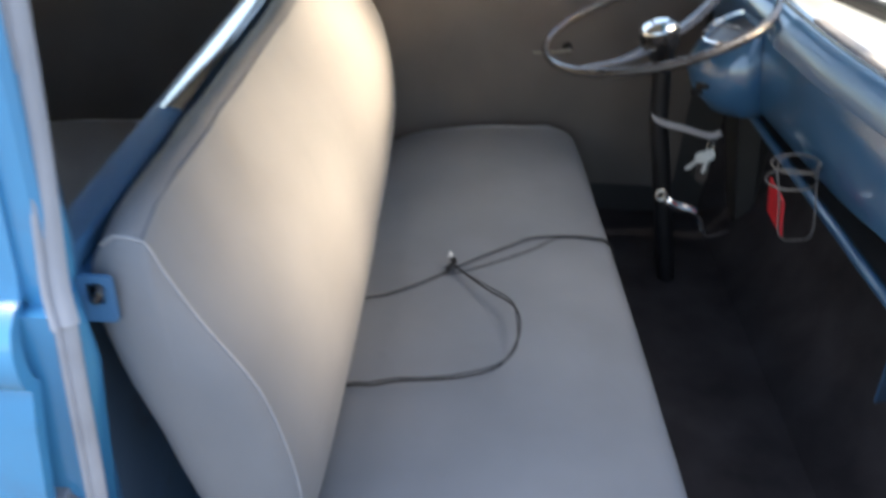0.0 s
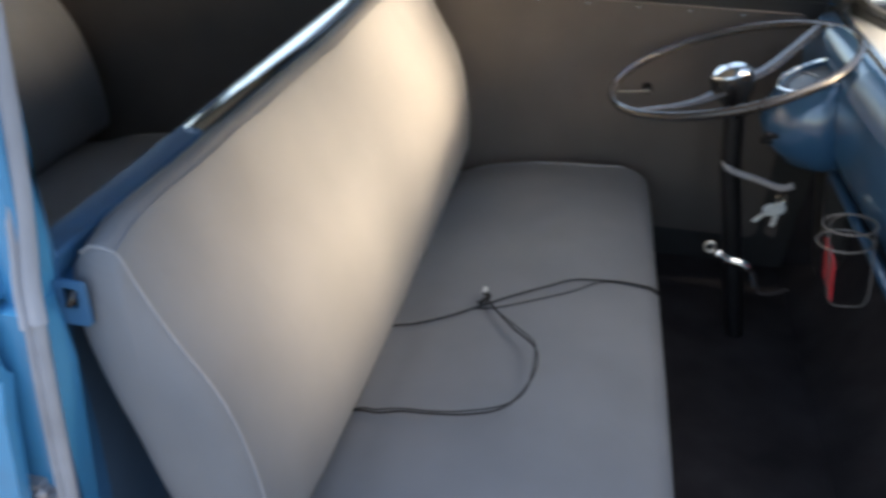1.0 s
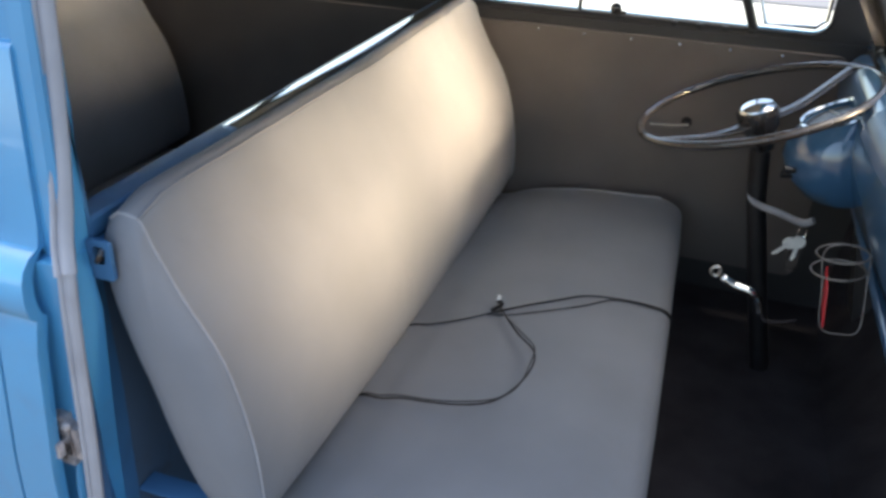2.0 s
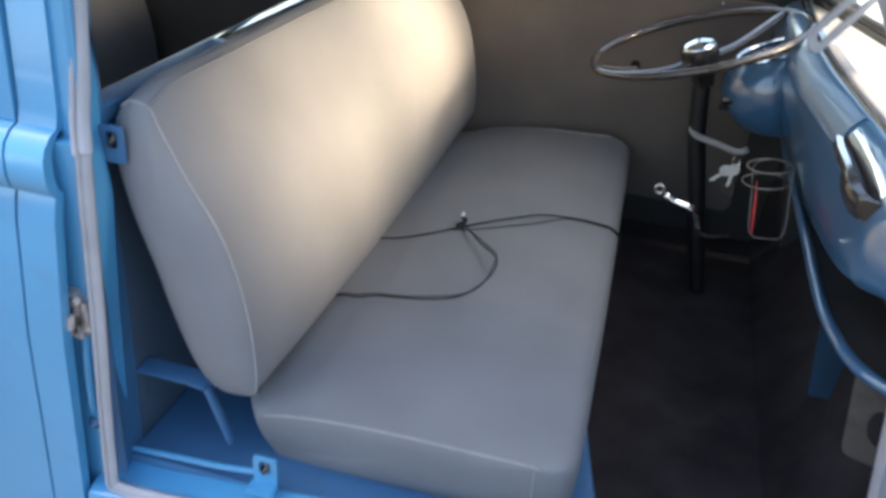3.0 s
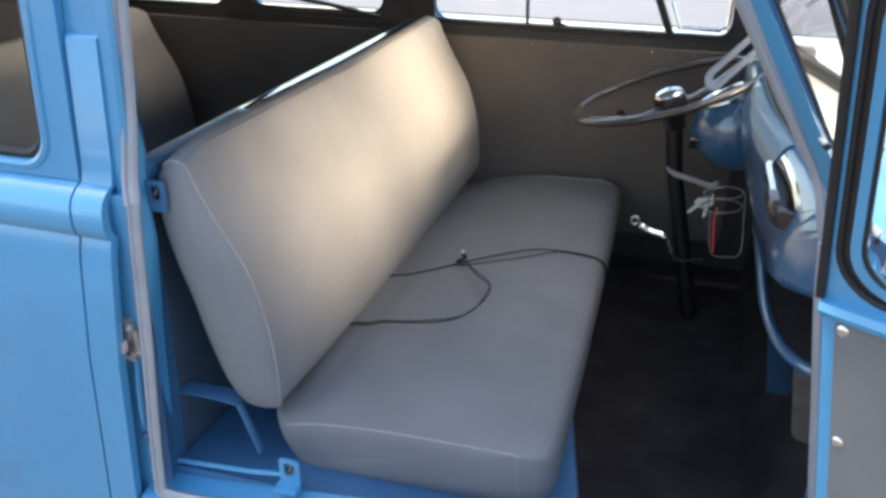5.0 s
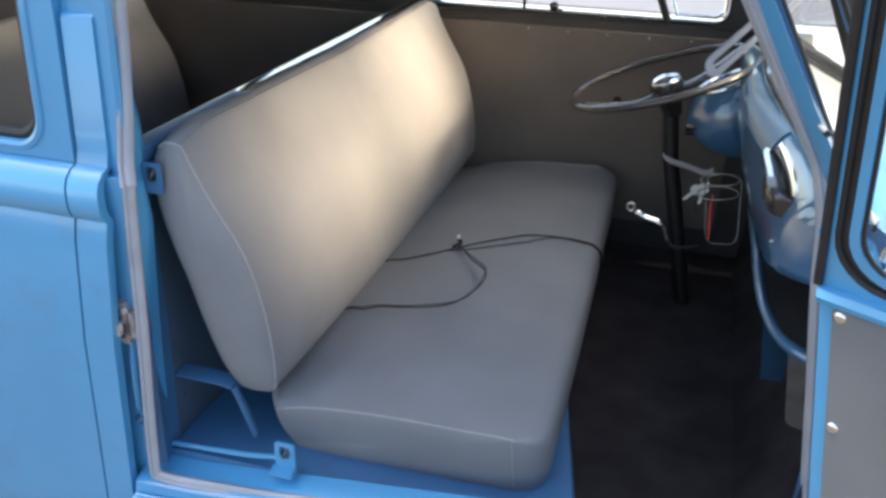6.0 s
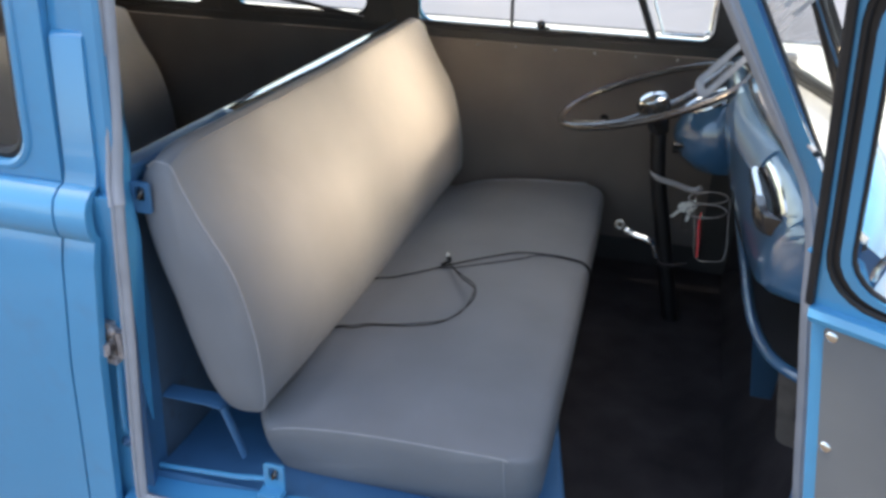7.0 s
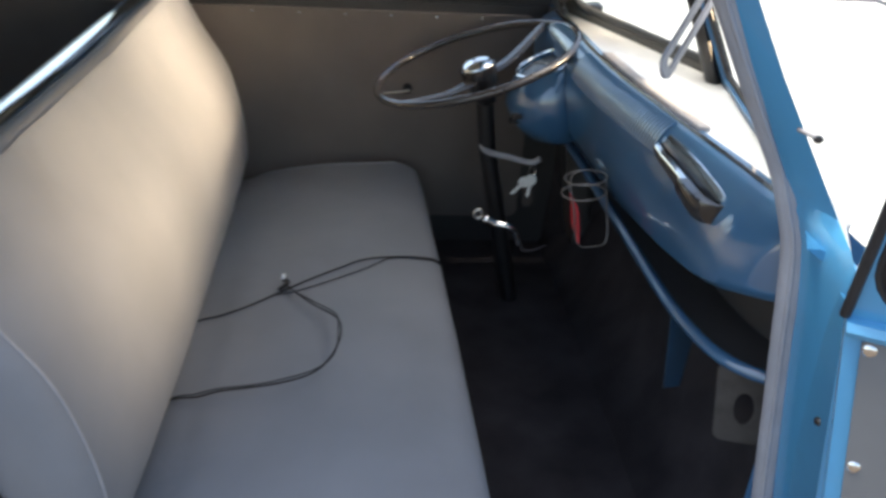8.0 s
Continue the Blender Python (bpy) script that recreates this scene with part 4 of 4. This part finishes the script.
def cushion_mesh(prof, shape, dome=0.018, n=64):
    """Stuffed block: prof round its end, swept across the van, with domed ends."""
    def end(y, side):
        rim = [Vector(shape(x, y, z)) for x, z in prof]
        mid = sum(rim, Vector()) / len(rim)
        return [[Vector((mid.x + (p.x - mid.x) * k, p.y + side * off * dome + (mid.y - p.y) * (1 - k), mid.z + (p.z - mid.z) * k)) for p in rim] for k, off in ((0.02, 1.0), (0.3, 0.97), (0.55, 0.88), (0.75, 0.70), (0.88, 0.46), (0.96, 0.20))]

    rings = end(Y0, -1)
    for i in range(n + 1):
        t = i / n
        y = Y0 + (Y1 - Y0) * (0.5 - 0.5 * math.cos(math.pi * t)) * 0.8 + (Y1 - Y0) * t * 0.2
        rings.append([shape(x, y, z) for x, z in prof])
    return loft(rings + list(reversed(end(Y1, 1))))


def back_shape(x, y, z):
    f = max(0.0, min(1.0, (x - (-0.10 - (z - 0.95) * 0.22)) / 0.10))
    hump = max(0.0, 1 - ((z - 0.97) / 0.27) ** 2)
    b = 0.034 * bulge(y, 3) * f * (0.35 + 0.65 * hump)
    wob = 0.0025 * noise.noise((x * 4, y * 5, z * 7)) * min(1, bulge(y) * 4)
    d = max(0.0, min(y - Y0, Y1 - y))
    crown = 0.019 * math.sin(min(1.0, d / 0.075) * math.pi / 2) * (1 - 0.55 * min(1.0, max(0.0, (d - 0.1) / 0.65)))
    z += crown * max(0.0, min(1.0, (z - 1.08) / 0.13)) ** 1.5
    top_k = max(0.0, min(1.0, (z - 1.10) / 0.10)) * min(1.0, bulge(y) * 3)
    pucker = top_k * (0.006 * noise.noise((y * 11, z * 4, 7)) + 0.0035 * noise.noise((y * 27, z * 9, 3)))
    return (x + b * 0.93 + wob + pucker, y, z + b * 0.30 + pucker * 0.5)


def cush_shape(x, y, z):
    """The cushion narrows towards the driver's side, its front corners are round and its ends lean in below."""
    k = bulge(y, 6)
    zz = z + (top_rise(x, y) if z > 0.65 else 0.0)
    d = min(y - Y0, Y1 - y)
    r = 0.058
    corner = r - math.sqrt(max(0.0, r * r - max(0.0, r - d) ** 2))
    f = min(1.0, max(0.0, (x - 0.20) / 0.40))
    front = (-0.004 - 0.052 * (y - 0.1) / 1.4) * f - corner * max(0.0, (x - 0.50) / 0.14) ** 2
    back = -0.075 * bulge(y, 10) if x < 0.10 else 0.0
    zz += 0.03 * bulge(y, 10) if x < 0.06 and z > 0.62 else 0.0
    side = max(0.0, 1 - d / 0.3)
    out = (-0.018 + 0.050 * max(0.0, min(1.0, (0.735 - z) / 0.18))) * side
    return (x + front + back + (0.006 * k if x > 0.6 else 0.0) + 0.002 * noise.noise((x * 5, y * 4, 2)), y + (out if y < MID else -0.02 * side), zz + 0.0015 * noise.noise((x * 6, y * 6, 5)))


bench = thing("bench_seat", "grey vinyl bench seat with pale piping, across the cab", "seat", "bench seats in the van", at=(0.2, MID, 0.60))
cushion = part("cushion", cushion_mesh(dense(CUSH), cush_shape, 0.008), VINYL, bench)
backrest = part("backrest", cushion_mesh(dense(BACK), back_shape, 0.032), VINYL, bench, "tilted grey vinyl backrest with piped ends")
for y, s in ((Y0, -1), (Y1, 1)):
    loop_ = [(x, y + s * 0.001, z) for x, y_, z in (back_shape(px, y, pz) for px, pz in dense(BACK)[:25])]
    part("piping", tube(loop_, 0.0019, 8), PIPING, backrest)
    part("piping", tube([back_shape(px, y + s * 0.001, pz) for px, pz in (BACK[0], (-0.113, 1.243), BACK[-1], (-0.145, 1.232))], 0.0024, 8), PIPING, backrest)
    top = [cush_shape(px, y, pz) for px, pz in dense(CUSH)[4:30]]
    part("piping", tube([(x, yy + s * 0.001, z + 0.001) for x, yy, z in top], 0.0019, 8), PIPING, cushion)
    corner = [cush_shape(0.615 + 0.004 * q, y, 0.731 - 0.15 * q) for q in (k / 7 for k in range(8))]
    part("seam", tube([(px - 0.004, py + s * 0.002, pz) for px, py, pz in corner], 0.0013, 6), PIPING, cushion)
part("back_seam", tube([(x, y, z) for x, y, z in (back_shape(-0.098, Y0 + (Y1 - Y0) * i / 30, 1.239) for i in range(31))], 0.0030, 8), VINYL, backrest)
rear_bench = copy_thing(bench, pose(-0.98, MID - 0.03, 0.57))
tagged(rear_bench, "grey vinyl second-row bench behind the partition")
part("rear_pedestal", box(-1.12, -0.45, 0.15, 1.55, 0.50, 0.58, 0.005), DEEP_SHADE, van)

# ---------------------------------------------------------------- loose things
CUSH_TREE = BVHTree.FromPolygons([v.co.copy() for v in cushion.data.vertices], [tuple(f.vertices) for f in cushion.data.polygons])


def on_seat(pts, lift):
    """Lays points on the cushion's top."""
    laid = []
    for x, y in pts:
        hit = CUSH_TREE.ray_cast(Vector((x + 0.018, y, 1.2)), Vector((0, 0, -1)))[0]
        laid.append((x + 0.018, y, hit.z + lift))
    return laid


cable = thing("cable", "thin black twin cable looped on the seat", "cable", at=(0.25, 0.75, 0.76))
loop_pts = on_seat([(-0.045, 0.424), (0.045, 0.428), (0.091, 0.433), (0.132, 0.439), (0.183, 0.440), (0.243, 0.447), (0.297, 0.468), (0.329, 0.515), (0.346, 0.584), (0.338, 0.641), (0.294, 0.689), (0.255, 0.742), (0.228, 0.785)], 0.004)
slack = Vector((0.015, -0.050, 0.029))             # the loop stands off the cushion
loop_pts = [Vector(p) + slack * math.sin(math.pi * max(0, i - 1) / 11) for i, p in enumerate(loop_pts)]
part("strand", tube(smooth_path(loop_pts, 6), 0.0019, 8), WIRE, cable)
part("strand", tube([(p.x + 0.006 * math.sin(i * 0.35), p.y + 0.006, p.z + 0.001) for i, p in enumerate(smooth_path(loop_pts, 6))], 0.0013, 6), WIRE, cable)
run_pts = on_seat([(-0.045, 0.672), (0.050, 0.682), (0.096, 0.693), (0.161, 0.714), (0.220, 0.753), (0.286, 0.799), (0.354, 0.846), (0.408, 0.888), (0.498, 0.915), (0.558, 0.925)], 0.005)
run_pts += [(0.598, 0.931, 0.742), (0.616, 0.933, 0.722), (0.619, 0.935, 0.69), (0.614, 0.94, 0.62), (0.600, 0.945, 0.48)]
part("strand", tube(smooth_path(run_pts, 6), 0.0019, 8), WIRE, cable)
run2 = on_seat([(0.205, 0.745), (0.255, 0.752), (0.322, 0.784), (0.404, 0.842), (0.47, 0.905), (0.556, 0.919)], 0.004) + [(0.597, 0.924, 0.741), (0.615, 0.927, 0.721), (0.618, 0.93, 0.68)]
part("strand", tube(smooth_path(run2, 6), 0.0014, 6), WIRE, cable)
kx, ky = 0.244, 0.778
kz = seat_top(kx, ky)
part("knot", tube(smooth_path([(kx - 0.01, ky - 0.02, kz + 0.006), (kx + 0.008, ky, kz + 0.014), (kx - 0.004, ky + 0.006, kz + 0.018)]), 0.0045, 8), WIRE, cable)
part("tip", tube([(kx - 0.003, ky + 0.006, kz + 0.016), (kx - 0.001, ky + 0.008, kz + 0.030)], 0.0042, 8), WHITE_TIP, cable, "small white plug")

keys = thing("key_bunch", "steel keys and a dark fob hanging from the column bracket", "keys", at=(0.862, 1.18, 0.90))
part("ring", tube([Vector((0.866, 1.176, 0.880)) + Vector((math.cos(t) * 0.010, math.cos(t) * 0.006, math.sin(t) * 0.018)) for t in (2 * math.pi * k / 18 for k in range(18))], 0.0018, 6, True), CHROME, keys)


def key(x, y, z, tilt, name="key"):
    def place(u, v, w):
        return Vector((x + u * math.cos(tilt) - v * math.sin(tilt), y + w + u * 0.2, z + u * math.sin(tilt) + v * math.cos(tilt)))
    bow = slab([(0.017 * math.cos(q), -0.014 + 0.016 * math.sin(q)) for q in (2 * math.pi * i / 16 for i in range(16))], place, 0.003)
    blade = slab([(-0.004, -0.022), (-0.004, -0.060), (0.0, -0.064), (0.004, -0.058), (0.0065, -0.05), (0.004, -0.045), (0.006, -0.038), (0.004, -0.022)], place, 0.0025)
    return part(name, join(bow, blade), NICKEL, keys)


key(0.864, 1.165, 0.872, -0.10)
key(0.854, 1.158, 0.866, -0.75)
part("fob", slab(round_rect(0.846, 0.874, 0.780, 0.846, 0.011), lambda u, v, w: Vector((u, 1.172 + w, v)), 0.004), LEATHER, keys, "dark leather fob")

HX = -0.018                                      # the holder hangs a little off the tray
holder = thing("wire_holder", "bent wire holder with a red strip, under the dash", "holder", at=(0.91, 0.74, 1.03))
for z, r in ((1.052, 0.044), (1.018, 0.046)):
    part("ring", tube([Vector((0.905 + HX + r * math.cos(t), 0.745 + r * 0.9 * math.sin(t), z + 0.006 * math.cos(t))) for t in (2 * math.pi * k / 28 for k in range(28))], 0.0019, 6, True), WIRE_STEEL, holder)
part("frame_wire", tube(smooth_path([(x + HX, y, z) for x, y, z in ((0.950, 0.79, 1.045), (0.915, 0.79, 1.05), (0.876, 0.755, 1.045), (0.884, 0.725, 0.985), (0.896, 0.708, 0.915), (0.93, 0.705, 0.908), (0.962, 0.715, 0.92), (0.958, 0.745, 1.0), (0.955, 0.765, 1.05))], 6), 0.0015, 6), WIRE_STEEL, holder)
part("red_strip", slab(round_rect(0.0, 0.10, 0.0, 0.075, 0.005), lambda u, v, w: Vector((0.899 + HX + u * 0.05 + w - 0.10 * v, 0.706 + u + v * 0.25, 0.912 + v * 0.95)), 0.003), RED, holder, "bright red plastic plate")
